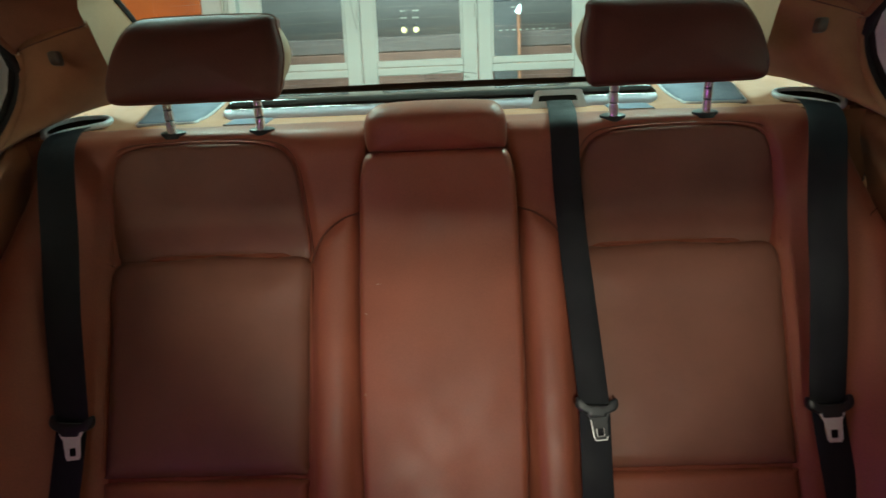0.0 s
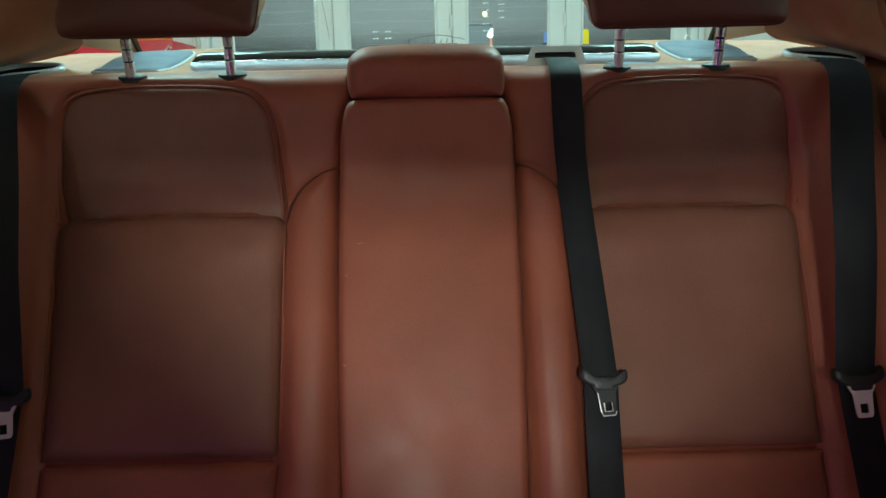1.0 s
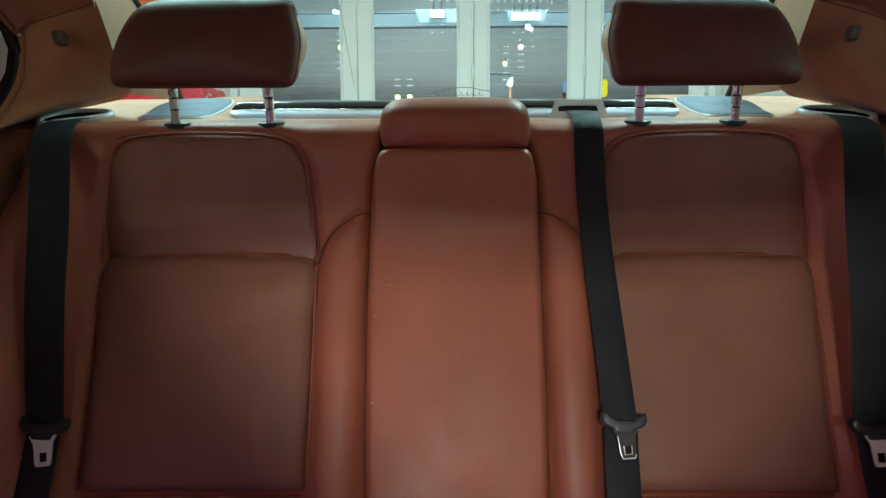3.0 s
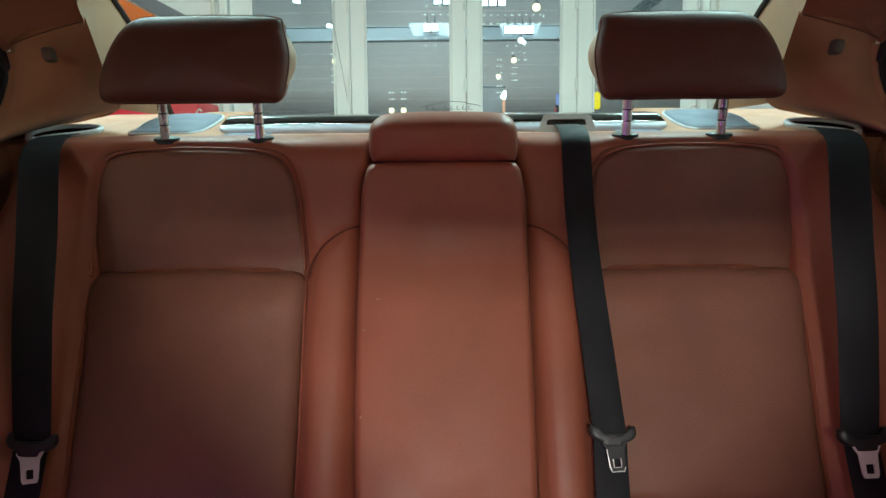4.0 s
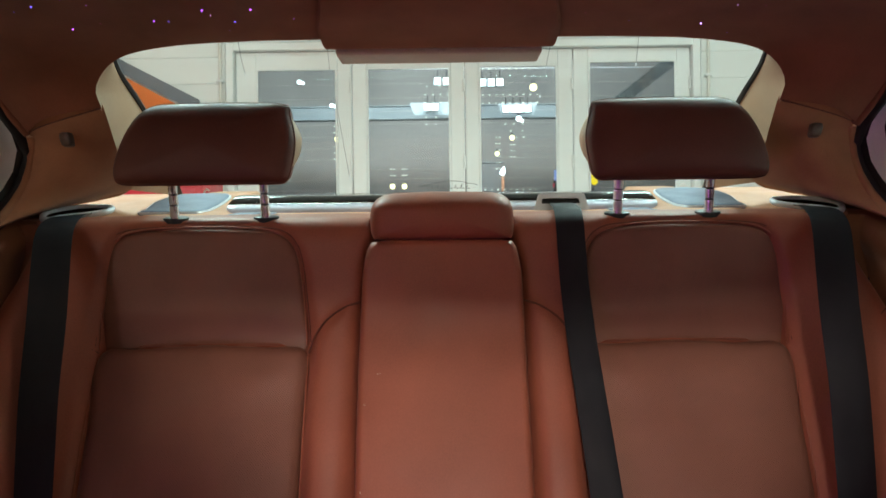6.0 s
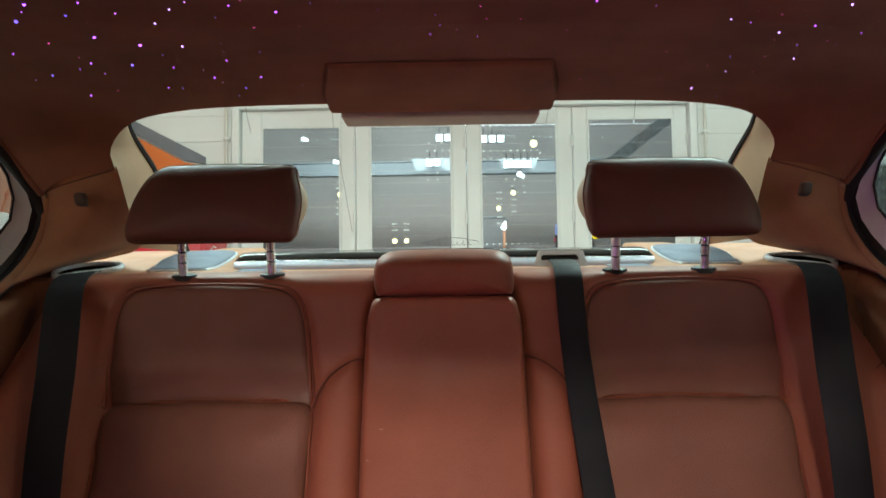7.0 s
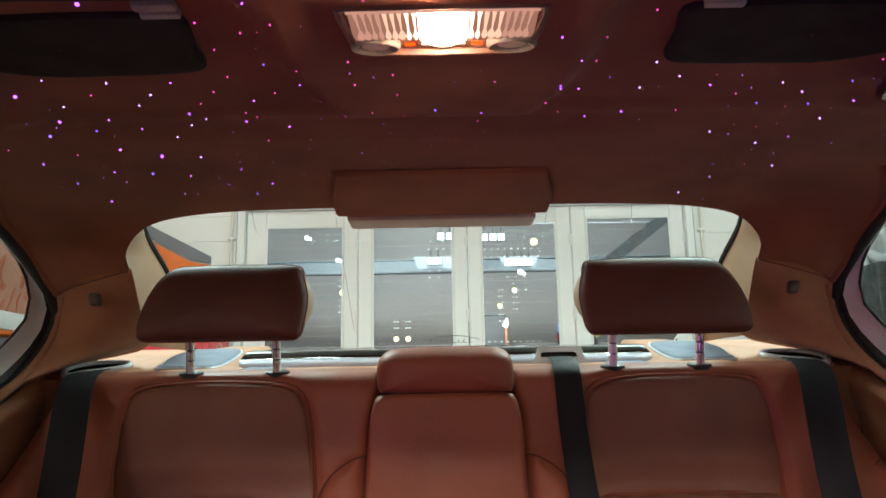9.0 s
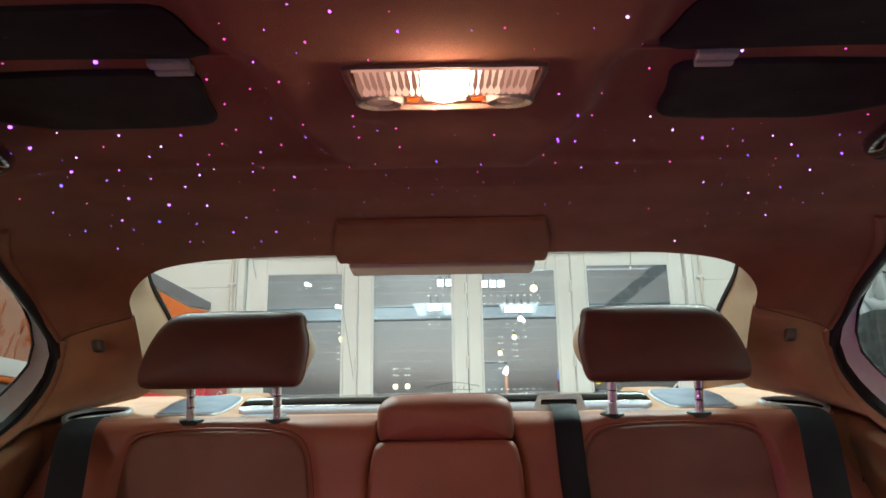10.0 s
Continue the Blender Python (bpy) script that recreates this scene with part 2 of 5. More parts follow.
def tube(bm, pts, radius, sides=8, closed=False, caps=True):
    pts = [Vector(p) for p in pts]
    n, rings = len(pts), []
    up = None
    for i, p in enumerate(pts):
        a = pts[i - 1] if (closed or i > 0) else p
        b = pts[(i + 1) % n] if (closed or i + 1 < n) else p
        d = (b - a).normalized()
        if up is None:
            up = d.orthogonal().normalized()
        up = (up - d * up.dot(d)).normalized()
        side = d.cross(up)
        r = radius[i] if isinstance(radius, (list, tuple)) else radius
        rings.append([bm.verts.new(p + (up * math.cos(2 * math.pi * k / sides) + side * math.sin(2 * math.pi * k / sides)) * r) for k in range(sides)])
    for i in range(n if closed else n - 1):
        a, b = rings[i], rings[(i + 1) % n]
        for k in range(sides):
            bm.faces.new((a[k], a[(k + 1) % sides], b[(k + 1) % sides], b[k]))
    if caps and not closed:
        bm.faces.new(rings[0])
        bm.faces.new(rings[-1][::-1])
    return bm


def step(a, b, x):
    t = np.clip((x - a) / (b - a), 0, 1)
    return t * t * (3 - 2 * t)


def prism(bm, outline, to_low, to_high):
    """A slab between two copies of a flat outline."""
    a = [bm.verts.new(to_low(*p)) for p in outline]
    b = [bm.verts.new(to_high(*p)) for p in outline]
    bm.faces.new(a)
    bm.faces.new(b[::-1])
    for i in range(len(a)):
        j = (i + 1) % len(a)
        bm.faces.new((a[i], a[j], b[j], b[i]))
    return bm


def mirror(pts, side):
    return [(side * p[0], *p[1:]) for p in pts]


# ---- garage -------------------------------------------------------------
WALL_Y = 5.5
setting("floor", boxed((-8, -6, -0.2), (8, 5.8, 0.0)), CONCRETE, "smooth grey concrete workshop floor under the car", "floor", False)
setting("ceiling", boxed((-3.4, -4.6, 3.4), (3.4, 5.7, 3.55)), WHITE_WALL, "white painted flat workshop ceiling with lamps", "ceiling", False)
setting("wall_south", boxed((-3.4, -4.6, 0), (3.4, -4.45, 3.4)), WHITE_WALL, "plain white painted workshop wall", "wall", False)
setting("wall_west", boxed((-3.05, -4.45, 0), (-2.9, 5.5, 3.4)), SALMON, "salmon orange painted workshop side wall", "wall", False)
setting("wall_east", boxed((2.9, -4.45, 0), (3.05, 5.5, 3.4)), WHITE_WALL, "white painted workshop side wall", "wall", False)
DOOR_L, DOOR_R, DOOR_T = -1.545, 1.835, 2.43
bm = boxed((-3.4, WALL_Y, 0), (DOOR_L - 0.06, WALL_Y + 0.2, 3.4))
box(bm, (DOOR_R + 0.06, WALL_Y, 0), (3.4, WALL_Y + 0.2, 3.4))
box(bm, (DOOR_L - 0.06, WALL_Y, DOOR_T + 0.06), (DOOR_R + 0.06, WALL_Y + 0.2, 3.4))
wall_north = setting("wall_north", bm, WHITE_WALL, "white panelled wall around the folding doors", "wall", False)
# horizontal cladding boards on the wall
board = {}
for side, x0, x1 in (("w", -2.89, DOOR_L - 0.07), ("e", DOOR_R + 0.07, 2.89)):
    first = None
    for k in range(17):
        z = 0.05 + k * 0.195
        if first is None:
            first = part("cladding_board", boxed((x0, WALL_Y - 0.016, 0), (x1, WALL_Y - 0.001, 0.1935), 0.002, 1), WHITE_WALL, wall_north, "", False)
            first.location.z = z
        else:
            ob = new("cladding_board", first.data)
            ob.parent = wall_north
            ob.location.z = z
for k in range(4):
    ob = part("cladding_board", boxed((DOOR_L - 0.06, WALL_Y - 0.016, DOOR_T + 0.07 + k * 0.195), (DOOR_R + 0.06, WALL_Y - 0.001, DOOR_T + 0.259 + k * 0.195), 0.004, 1), WHITE_WALL, wall_north, "", False)
# posts of the door frame
bm = boxed((DOOR_L - 0.06, WALL_Y - 0.04, 0), (DOOR_L - 0.004, WALL_Y + 0.1, DOOR_T + 0.06), 0.005, 1)
box(bm, (DOOR_R + 0.004, WALL_Y - 0.04, 0), (DOOR_R + 0.06, WALL_Y + 0.1, DOOR_T + 0.06), 0.005, 1)
box(bm, (DOOR_L - 0.004, WALL_Y - 0.04, DOOR_T + 0.004), (DOOR_R + 0.004, WALL_Y + 0.1, DOOR_T + 0.06), 0.005, 1)
setting("door_frame", bm, WHITE_DOOR, "white painted frame of the folding doors", "door frame", False)
# four glazed leaves
EDGES = [DOOR_L, -0.680, 0.160, 0.962, DOOR_R]
PANES = [(-1.390, -0.790), (-0.570, 0.052), (0.264, 0.848), (1.076, 1.728)]
for i, (p0, p1) in enumerate(PANES):
    e0, e1 = EDGES[i] + 0.004, EDGES[i + 1] - 0.004
    zt, zb = (2.306, 2.306, 2.315, 2.338)[i], 1.27
    leaf = tagged(new("door_%d" % (i + 1)), "white glazed folding door leaf, closed", "door", "folding door leaves", "structure")
    leaf.location = (e0, WALL_Y + 0.03, 0)
    leaf.matrix_world = Matrix.Translation(leaf.location)
    y0, y1 = WALL_Y + 0.01, WALL_Y + 0.06
    part("stile", boxed((e0, y0, 0.02), (p0, y1, DOOR_T), 0.006, 1), WHITE_DOOR, leaf, "", False)
    part("stile", boxed((p1, y0, 0.02), (e1, y1, DOOR_T), 0.006, 1), WHITE_DOOR, leaf, "", False)
    part("top_rail", boxed((p0, y0, zt), (p1, y1, DOOR_T), 0.004, 1), WHITE_DOOR, leaf, "", False)
    part("middle_rail", boxed((p0, y0, 1.222), (p1, y1, zb), 0.005, 1), WHITE_DOOR, leaf, "", False)
    part("middle_rail", boxed((p0, y0, 1.165), (p1, y1, 1.218), 0.005, 1), WHITE_DOOR, leaf, "", False)
    part("lower_panel", boxed((p0, y0, 0.02), (p1, y1, 0.35), 0.004, 1), WHITE_DOOR, leaf, "", False)
    low_pane = part("pane", boxed((p0, y0 + 0.02, 0.35), (p1, y0 + 0.026, 1.165)), HALL_GLASS, leaf, "", False)
    low_pane.visible_shadow = False
    bead = bmesh.new()
    for lo, hi in (((p0, y0 - 0.008, zb), (p0 + 0.014, y0 - 0.001, zt)), ((p1 - 0.014, y0 - 0.008, zb), (p1, y0 - 0.001, zt)),
                   ((p0 + 0.014, y0 - 0.008, zt - 0.014), (p1 - 0.014, y0 - 0.001, zt))):
        box(bead, lo, hi, 0.002, 1)
    part("glazing_bead", bead, WHITE_DOOR, leaf, "", False)
    pane = part("pane", boxed((p0, y0 + 0.02, zb), (p1, y0 + 0.026, zt)), HALL_GLASS, leaf, "", False)
    pane.visible_shadow = False
    hinge = bmesh.new()
    for hz in (1.55, 2.12):
        tube(hinge, [(e1 - 0.004, y0 - 0.012, hz), (e1 - 0.004, y0 - 0.012, hz + 0.09)], 0.009, 8)
    part("hinge", hinge, WHITE_DOOR, leaf)

# orange and slate board on the wall, red cabinet under it
board_thing = thing("wall_board", "slanted orange and slate grey painted board on the white wall", "sign", at=(-2.2, 5.47, 2.2))
part("orange_field", prism(bmesh.new(), [(-2.75, 1.2), (-1.80, 1.2), (-1.80, 2.005), (-1.95, 2.035), (-2.19, 2.165), (-2.75, 2.47)], lambda x, z: (x, 5.475, z), lambda x, z: (x, 5.45, z)), ORANGE, board_thing, "", False)
part("slate_band", prism(bmesh.new(), [(-2.75, 2.485), (-2.19, 2.18), (-1.95, 2.05), (-1.80, 2.02), (-1.80, 2.075), (-2.20, 2.285), (-2.75, 2.58)], lambda x, z: (x, 5.475, z), lambda x, z: (x, 5.448, z)), SLATE, board_thing, "slate grey slanted band", False)
cab = thing("tool_cabinet", "red painted metal tool cabinet against the wall", "cabinet", at=(-2.0, 5.2, 0))
part("body", boxed((-2.45, 4.95, 0.05), (-1.62, 5.43, 1.46), 0.02, 2), RED, cab)
for k in range(5):
    part("drawer", boxed((-2.41, 4.93, 0.16 + k * 0.25), (-1.66, 4.948, 0.38 + k * 0.25), 0.006, 1), RED, cab)
for k in range(2):
    part("wheel", boxed((-2.40 + 0.62 * k, 5.0, 0.0), (-2.30 + 0.62 * k, 5.06, 0.06), 0.012, 2), BLACK, cab)

# thin cables hanging in front of the doors
for line in (((-1.513, 2.55), (-1.485, 2.37), (-1.46, 2.266)), ((-0.858, 2.55), (-0.832, 2.259), (-0.799, 2.08), (-0.760, 1.86), (-0.699, 1.492)), ((0.81, 2.55), (0.755, 2.27), (0.71, 2.073)), ((1.447, 2.55), (1.430, 2.40), (1.418, 2.301))):
    xb, zb = line[-1]
    cable = thing("hanging_cable", "thin grey cable hanging in front of the doors", "cable", "hanging cables", (line[0][0], 5.455, line[0][1]))
    cord = smooth_line([(x, 5.455, z) for x, z in line], 14)
    part("cord", tube(bmesh.new(), [tuple(p) for p in cord], 0.0018, 5), SLATE, cable)
    part("end_cap", boxed((xb - 0.005, 5.45, zb - 0.016), (xb + 0.005, 5.46, zb + 0.002), 0.002, 1), SATIN, cable)
    part("hook", boxed((line[0][0] - 0.006, 5.45, line[0][1] - 0.004), (line[0][0] + 0.006, 5.484, line[0][1] + 0.008), 0.002, 1), SATIN, cable)
# downpipes beside the doors
PIPE = mat("beige_pipe", (0.70, 0.68, 0.62), 0.5)
for xp in (-1.543 - 0.10, DOOR_R + 0.115):
    pipe = thing("wall_pipe", "thin brownish pipe running down the white wall", "pipe", "wall pipes", (xp, 5.45, 0))
    part("tube", tube(bmesh.new(), [(xp, 5.455, 0.0), (xp, 5.455, 3.39)], 0.012, 8), PIPE, pipe)
    for hz in (1.3, 2.2, 3.1):
        part("clamp", boxed((xp - 0.024, 5.44, hz), (xp + 0.024, 5.483, hz + 0.02), 0.003, 1), WHITE_DOOR, pipe)

# what the side windows show
mural = thing("wall_mural", "salmon mural with orange drip marks on the side wall", "mural", at=(-2.89, 4.6, 1.5))
rng = random.Random(4)
DRIP = mat("dull_orange_paint", (0.58, 0.20, 0.11), 0.6, vary=0.15, big=5, fine=80)
for k in range(170):
    y, z = rng.uniform(3.9, 5.4), rng.uniform(1.5, 2.5)
    w, h = rng.uniform(0.010, 0.030), rng.uniform(0.025, 0.085)
    out = [(y + w * math.cos(a) * rng.uniform(0.5, 1.1) + 0.4 * h * (math.sin(a) > 0.5), z + h * math.sin(a) * rng.uniform(0.6, 1.1)) for a in np.linspace(0, 2 * math.pi, 9)[:-1]]
    part("drip_mark", prism(bmesh.new(), out, lambda a, b: (-2.899, a, b), lambda a, b: (-2.893, a, b)), DRIP, mural, "", False)
blot = [(5.13 + 0.16 * math.cos(a) * rng.uniform(0.7, 1.1), 1.86 + 0.24 * math.sin(a) * rng.uniform(0.7, 1.1)) for a in np.linspace(0, 2 * math.pi, 19)[:-1]]
part("orange_patch", prism(bmesh.new(), blot, lambda a, b: (-2.899, a, b), lambda a, b: (-2.889, a, b)), ORANGE, mural, "ragged orange patch", False)
bench = thing("workbench", "pale workbench with red edge along the side wall", "workbench", at=(-2.75, 4.25, 0))
part("body", boxed((-2.88, 3.6, 0.0), (-2.66, 4.9, 1.395), 0.01, 1), SLATE, bench)
part("worktop", boxed((-2.89, 3.55, 1.43), (-2.62, 4.93, 1.54), 0.015, 2), WHITE_DOOR, bench)
part("red_edge", boxed((-2.88, 3.56, 1.398), (-2.625, 4.92, 1.427), 0.003, 1), ORANGE, bench, "red-orange edge strip")


def spare_wheel(y, z, r):
    w = thing("spare_wheel", "bare alloy wheel hanging on the white side wall", "wheel", "wheels on the wall", (2.85, y, z))
    bm = bmesh.new()
    ring = [(2.82, y + r * math.cos(a), z + r * math.sin(a)) for a in np.linspace(0, 2 * math.pi, 33)[:-1]]
    tube(bm, ring, r * 0.13, 8, closed=True)
    part("rim", bm, SATIN, w)
    bm = bmesh.new()
    for k in range(7):
        a = 2 * math.pi * k / 7
        tube(bm, [(2.80, y + 0.12 * r * math.cos(a), z + 0.12 * r * math.sin(a)), (2.81, y + 0.95 * r * math.cos(a), z + 0.95 * r * math.sin(a))], [r * 0.09, r * 0.06], 6)
    part("spokes", bm, SATIN, w)
    part("hub", tube(bmesh.new(), [(2.77, y, z), (2.89, y, z)], r * 0.2, 12), TYRE, w)


spare_wheel(4.62, 2.08, 0.26)
spare_wheel(5.08, 1.72, 0.24)
mach = thing("tyre_machine", "dark grey workshop machine standing by the side wall", "machine", at=(2.5, 4.1, 0))
part("housing", boxed((2.25, 3.8, 0.0), (2.75, 4.6, 1.25), 0.03, 2), TYRE, mach)
part("head", boxed((2.40, 4.05, 1.253), (2.70, 4.55, 1.70), 0.03, 2), TYRE, mach)
part("arm", tube(bmesh.new(), [(2.45, 3.95, 1.25), (2.45, 3.95, 1.7), (2.45, 3.6, 1.78)], 0.035, 10), CHROME, mach)

# ---- hall standing in for the reflections in the glazed doors ----------
# Built behind the panes in place of the garage lamps they mirror.
bm = boxed((-6, 15, -0.2), (6, 15.2, 6))
box(bm, (-6.2, 5.8, -0.2), (-6, 15.2, 6))
box(bm, (6, 5.8, -0.2), (6.2, 15.2, 6))
setting("wall_hall", bm, HALL_WALL, "grey walls of the stand-in hall behind the reflecting doors", "wall", False)
setting("ceiling_hall", boxed((-6.2, 5.8, 6.0), (6.2, 15.2, 6.2)), HALL_WALL, "grey ceiling of the stand-in hall behind the reflecting doors", "ceiling", False)
setting("floor_hall", boxed((-6.2, 5.8, -0.2), (6.2, 15.2, -0.02)), CONCRETE, "dark concrete floor of the stand-in hall behind the reflecting doors", "floor", False)
# Unseen fill, added to give the panes their grey brightness.
area("hall_fill_light", (0, 10, 5.9), (0, 12.5, 0), 6, 3, 2250, (0.94, 0.97, 0.95))
beam = thing("steel_beam", "blue-grey painted steel crane beam across the hall", "beam", at=(0, 13, 3.3))
part("web", boxed((-5.9, 13.0, 3.22), (5.9, 13.05, 3.42)), BLUE_BEAM, beam, "", False)
part("flange", boxed((-5.9, 12.93, 3.19), (5.9, 13.12, 3.215)), BLUE_BEAM, beam, "", False)
part("flange", boxed((-5.9, 12.98, 3.425), (5.9, 13.07, 3.445)), BLUE_BEAM, beam, "", False)


def through_door(x, z, y):
    """A place at depth y in the hall, in line with the car and a spot of the glass."""
    k = (y - 0.03) / (WALL_Y - 0.03)
    return x * k, y, 0.99 + (z - 0.99) * k


def flood(x, z, n, pitch, group):
    for k in range(n):
        X, Y, Z = through_door(x + k * pitch, z, 12.4)
        f = thing("floodlight", "small square white floodlight, standing for its reflection in the doors", "lamp", group, (X, Y, Z))
        part("housing", boxed((X - 0.066, Y + 0.012, Z - 0.066), (X + 0.066, Y + 0.08, Z + 0.066), 0.015, 1), BLACK, f)
        part("lens", boxed((X - 0.056, Y - 0.008, Z - 0.06), (X + 0.056, Y + 0.009, Z + 0.06), 0.0075, 2), COLD_GLOW, f, "glowing white lens")
        part("bracket", tube(bmesh.new(), [(X, Y + 0.06, Z + 0.06), (X, Y + 0.06, Z + 0.2)], 0.01, 6), BLACK, f)


flood(-0.046, 2.202, 2, 0.066, "hall floodlights")
flood(0.290, 2.188, 3, 0.0645, "hall floodlights")
flood(-0.124, 2.012, 2, 0.056, "hall floodlights")
flood(0.462, 1.990, 4, 0.0543, "hall floodlights")
# pale plates behind the lower floodlights in place of a ceiling hood's reflection
TRAY = mat("hood_reflection_tone", (0.34, 0.40, 0.44), 0.5, vary=0.08, big=3, fine=60)
for corners in (((-0.26, 2.045), (0.10, 2.045), (0.06, 1.952), (-0.22, 1.952)), ((0.40, 2.035), (0.70, 2.035), (0.665, 1.945), (0.43, 1.945))):
    tray = thing("hood_reflection", "pale blue-grey plate standing for a lit ceiling hood's reflection", "lamp tray", "floodlight trays", through_door(*corners[0], 12.6))
    part("plate", prism(bmesh.new(), corners, lambda x, z: through_door(x, z, 12.6), lambda x, z: through_door(x, z, 12.64)), TRAY, tray, "", False)
# thin white tube in place of the door trim's reflection across the panes
rail = thing("trim_reflection", "thin white line standing for the door trim's reflection", "rail", at=through_door(0, 2.29, 12.5))
a, b = through_door(-1.4, 2.30, 12.5), through_door(1.75, 2.285, 12.5)
part("tube", tube(bmesh.new(), [a, b], 0.006, 6), SATIN, rail)


def bulb(x, z, r, material, name, label, y=12.0):
    X, Y, Z = through_door(x, z, y)
    t = thing(name, label, "lamp", "", (X, Y, Z))
    bm = bmesh.new()
    r *= 0.52
    bmesh.ops.create_uvsphere(bm, u_segments=12, v_segments=8, radius=r)
    bmesh.ops.translate(bm, verts=bm.verts, vec=(X, Y, Z))
    part("bulb", bm, material, t)
    part("holder", tube(bmesh.new(), [(X, Y, Z + r * 0.9), (X, Y, Z + r * 1.5), (X, Y, Z + r * 1.9)], [r * 0.5, r * 0.5, r * 0.2], 8), BLACK, t)


for x, z, r, glow in ((-0.794, 1.780, 0.11, WARM_GLOW), (0.667, 2.147, 0.12, WARM_GLOW), (0.556, 1.915, 0.09, COLD_GLOW), (0.580, 1.900, 0.06, COLD_GLOW), (0.505, 1.774, 0.085, WARM_GLOW),
                      (0.392, 1.659, 0.075, WARM_GLOW), (-1.077, 2.209, 0.07, COLD_GLOW), (-1.050, 2.200, 0.05, COLD_GLOW), (-0.838, 2.031, 0.07, COLD_GLOW), (-0.812, 2.026, 0.06, COLD_GLOW)):
    bulb(x, z, r, glow, "globe_lamp", "%s globe lamp hanging in the hall" % ("warm glowing" if glow is WARM_GLOW else "small white glowing"))
for x in (-0.391, -0.302):
    bulb(x, 1.422, 0.085, WARM_GLOW, "globe_lamp", "warm yellow globe lamp low in the hall")
X, Y, Z = through_door(0.433, 1.50, 12.8)
col = thing("hall_column", "slim orange painted lamp column standing in the hall", "column", at=(X, Y, 0))
part("shaft", boxed((X - 0.026, Y, 0), (X + 0.026, Y + 0.05, Z), 0.008, 1), mat("muted_orange_paint", (0.50, 0.22, 0.12), 0.6), col, "", False)
part("lamp_head", tube(bmesh.new(), [(X - 0.03, Y, Z), (X, Y, Z + 0.05), (X + 0.02, Y, Z + 0.14)], [0.045, 0.045, 0.015], 8), COLD_GLOW, col, "small white lamp head")
X, Y, Z = through_door(0.35, 1.585, 13.0)
box_thing = thing("hall_cabinet", "dark blue-grey cabinet standing in the hall", "cabinet", at=(X, Y, 0))
part("body", boxed((X - 0.24, Y, 0), (X + 0.22, Y + 0.3, Z), 0.02, 1), mat("dark_cabinet_paint", (0.10, 0.105, 0.11), 0.5), box_thing, "", False)
part("lid", boxed((X - 0.25, Y - 0.01, Z + 0.003), (X + 0.23, Y + 0.31, Z + 0.03), 0.01, 1), BLUE_BEAM, box_thing)
X, Y, Z = through_door(0.822, 1.46, 11.0)
sign = thing("lit_sign", "narrow lit blue and red sign low in the hall", "sign", at=(X, Y, 0))
part("face", boxed((X - 0.02, Y - 0.02, Z - 0.02), (X + 0.03, Y, Z + 0.14), 0.01, 1), lamp_mat("blue_sign_glow", (0.42, 0.52, 1.0), 0.9), sign, "glowing blue face")
part("lower_face", boxed((X - 0.04, Y - 0.02, Z - 0.12), (X - 0.012, Y, Z - 0.06), 0.008, 1), lamp_mat("red_sign_glow", (1.0, 0.08, 0.14), 0.7), sign, "glowing red lower face")
part("post", boxed((X - 0.02, Y + 0.005, 0), (X + 0.02, Y + 0.045, Z + 0.02)), BLACK, sign)
X, Y, Z = through_door(1.11, 1.50, 11.0)
sign = thing("lit_sign", "lit yellow sign low in the hall", "sign", at=(X, Y, 0))
part("face", boxed((X - 0.04, Y - 0.02, Z - 0.17), (X + 0.05, Y, Z + 0.08), 0.03, 1), YELLOW_GLOW, sign)
part("post", boxed((X - 0.04, Y + 0.005, 0), (X + 0.0, Y + 0.045, Z - 0.21)), BLACK, sign)
A, B = through_door(1.20, 1.96, 12.2), through_door(1.73, 2.36, 12.2)
strut = thing("roof_strut", "dark slanted roof strut in the hall", "beam", at=A)
part("bar", tube(bmesh.new(), [A, B], 0.13, 4), TYRE, strut, "", False)
# rows of glowing dots in place of lamp glints in the heater lines
GLINT_ROWS = [(-0.126, -0.032, 2.164), (-0.140, 0.032, 2.103), (-0.141, 0.030, 2.042), (-0.134, -0.061, 1.934), (-0.134, -0.062, 1.882), (0.289, 0.696, 2.095), (0.288, 0.694, 2.034), (0.456, 0.584, 1.877),
           (0.498, 0.583, 1.825), (0.539, 0.591, 1.777), (0.255, 0.680, 1.389), (0.290, 0.640, 2.288)]
LADDERS = [(0.508, 1.632, 1.722), (0.400, 1.544, 1.779), (-0.808, 1.630, 1.724), (-0.807, 1.828, 1.875), (-0.390, 1.504, 1.551), (-0.302, 1.504, 1.551)]
GLINT_ROWS += [(x - 0.012, x + 0.012, z0 + (z1 - z0) * k / n) for x, z0, z1 in LADDERS for n in [max(1, round((z1 - z0) / 0.047))] for k in range(n + 1)]
rng = random.Random(21)
bm = bmesh.new()
for x0, x1, z in GLINT_ROWS:
    n = max(2, int((x1 - x0) / 0.042))
    for k in range(n):
        X, Y, Z = through_door(x0 + (x1 - x0) * k / (n - 1), z, 12.2)
        r = 0.014 * rng.uniform(0.7, 1.1)
        bmesh.ops.create_icosphere(bm, subdivisions=1, radius=r, matrix=Matrix.Translation((X, Y, Z)) @ Matrix.Diagonal((1.8, 1, 0.8, 1)))
tagged(part("glint_dots", bm, lamp_mat("glint_dot_glow", (1.0, 0.93, 0.80), 1.6), None), "rows of tiny glowing dots for lamp glints in the rear window's heater lines", "string lights", "", "stuff")
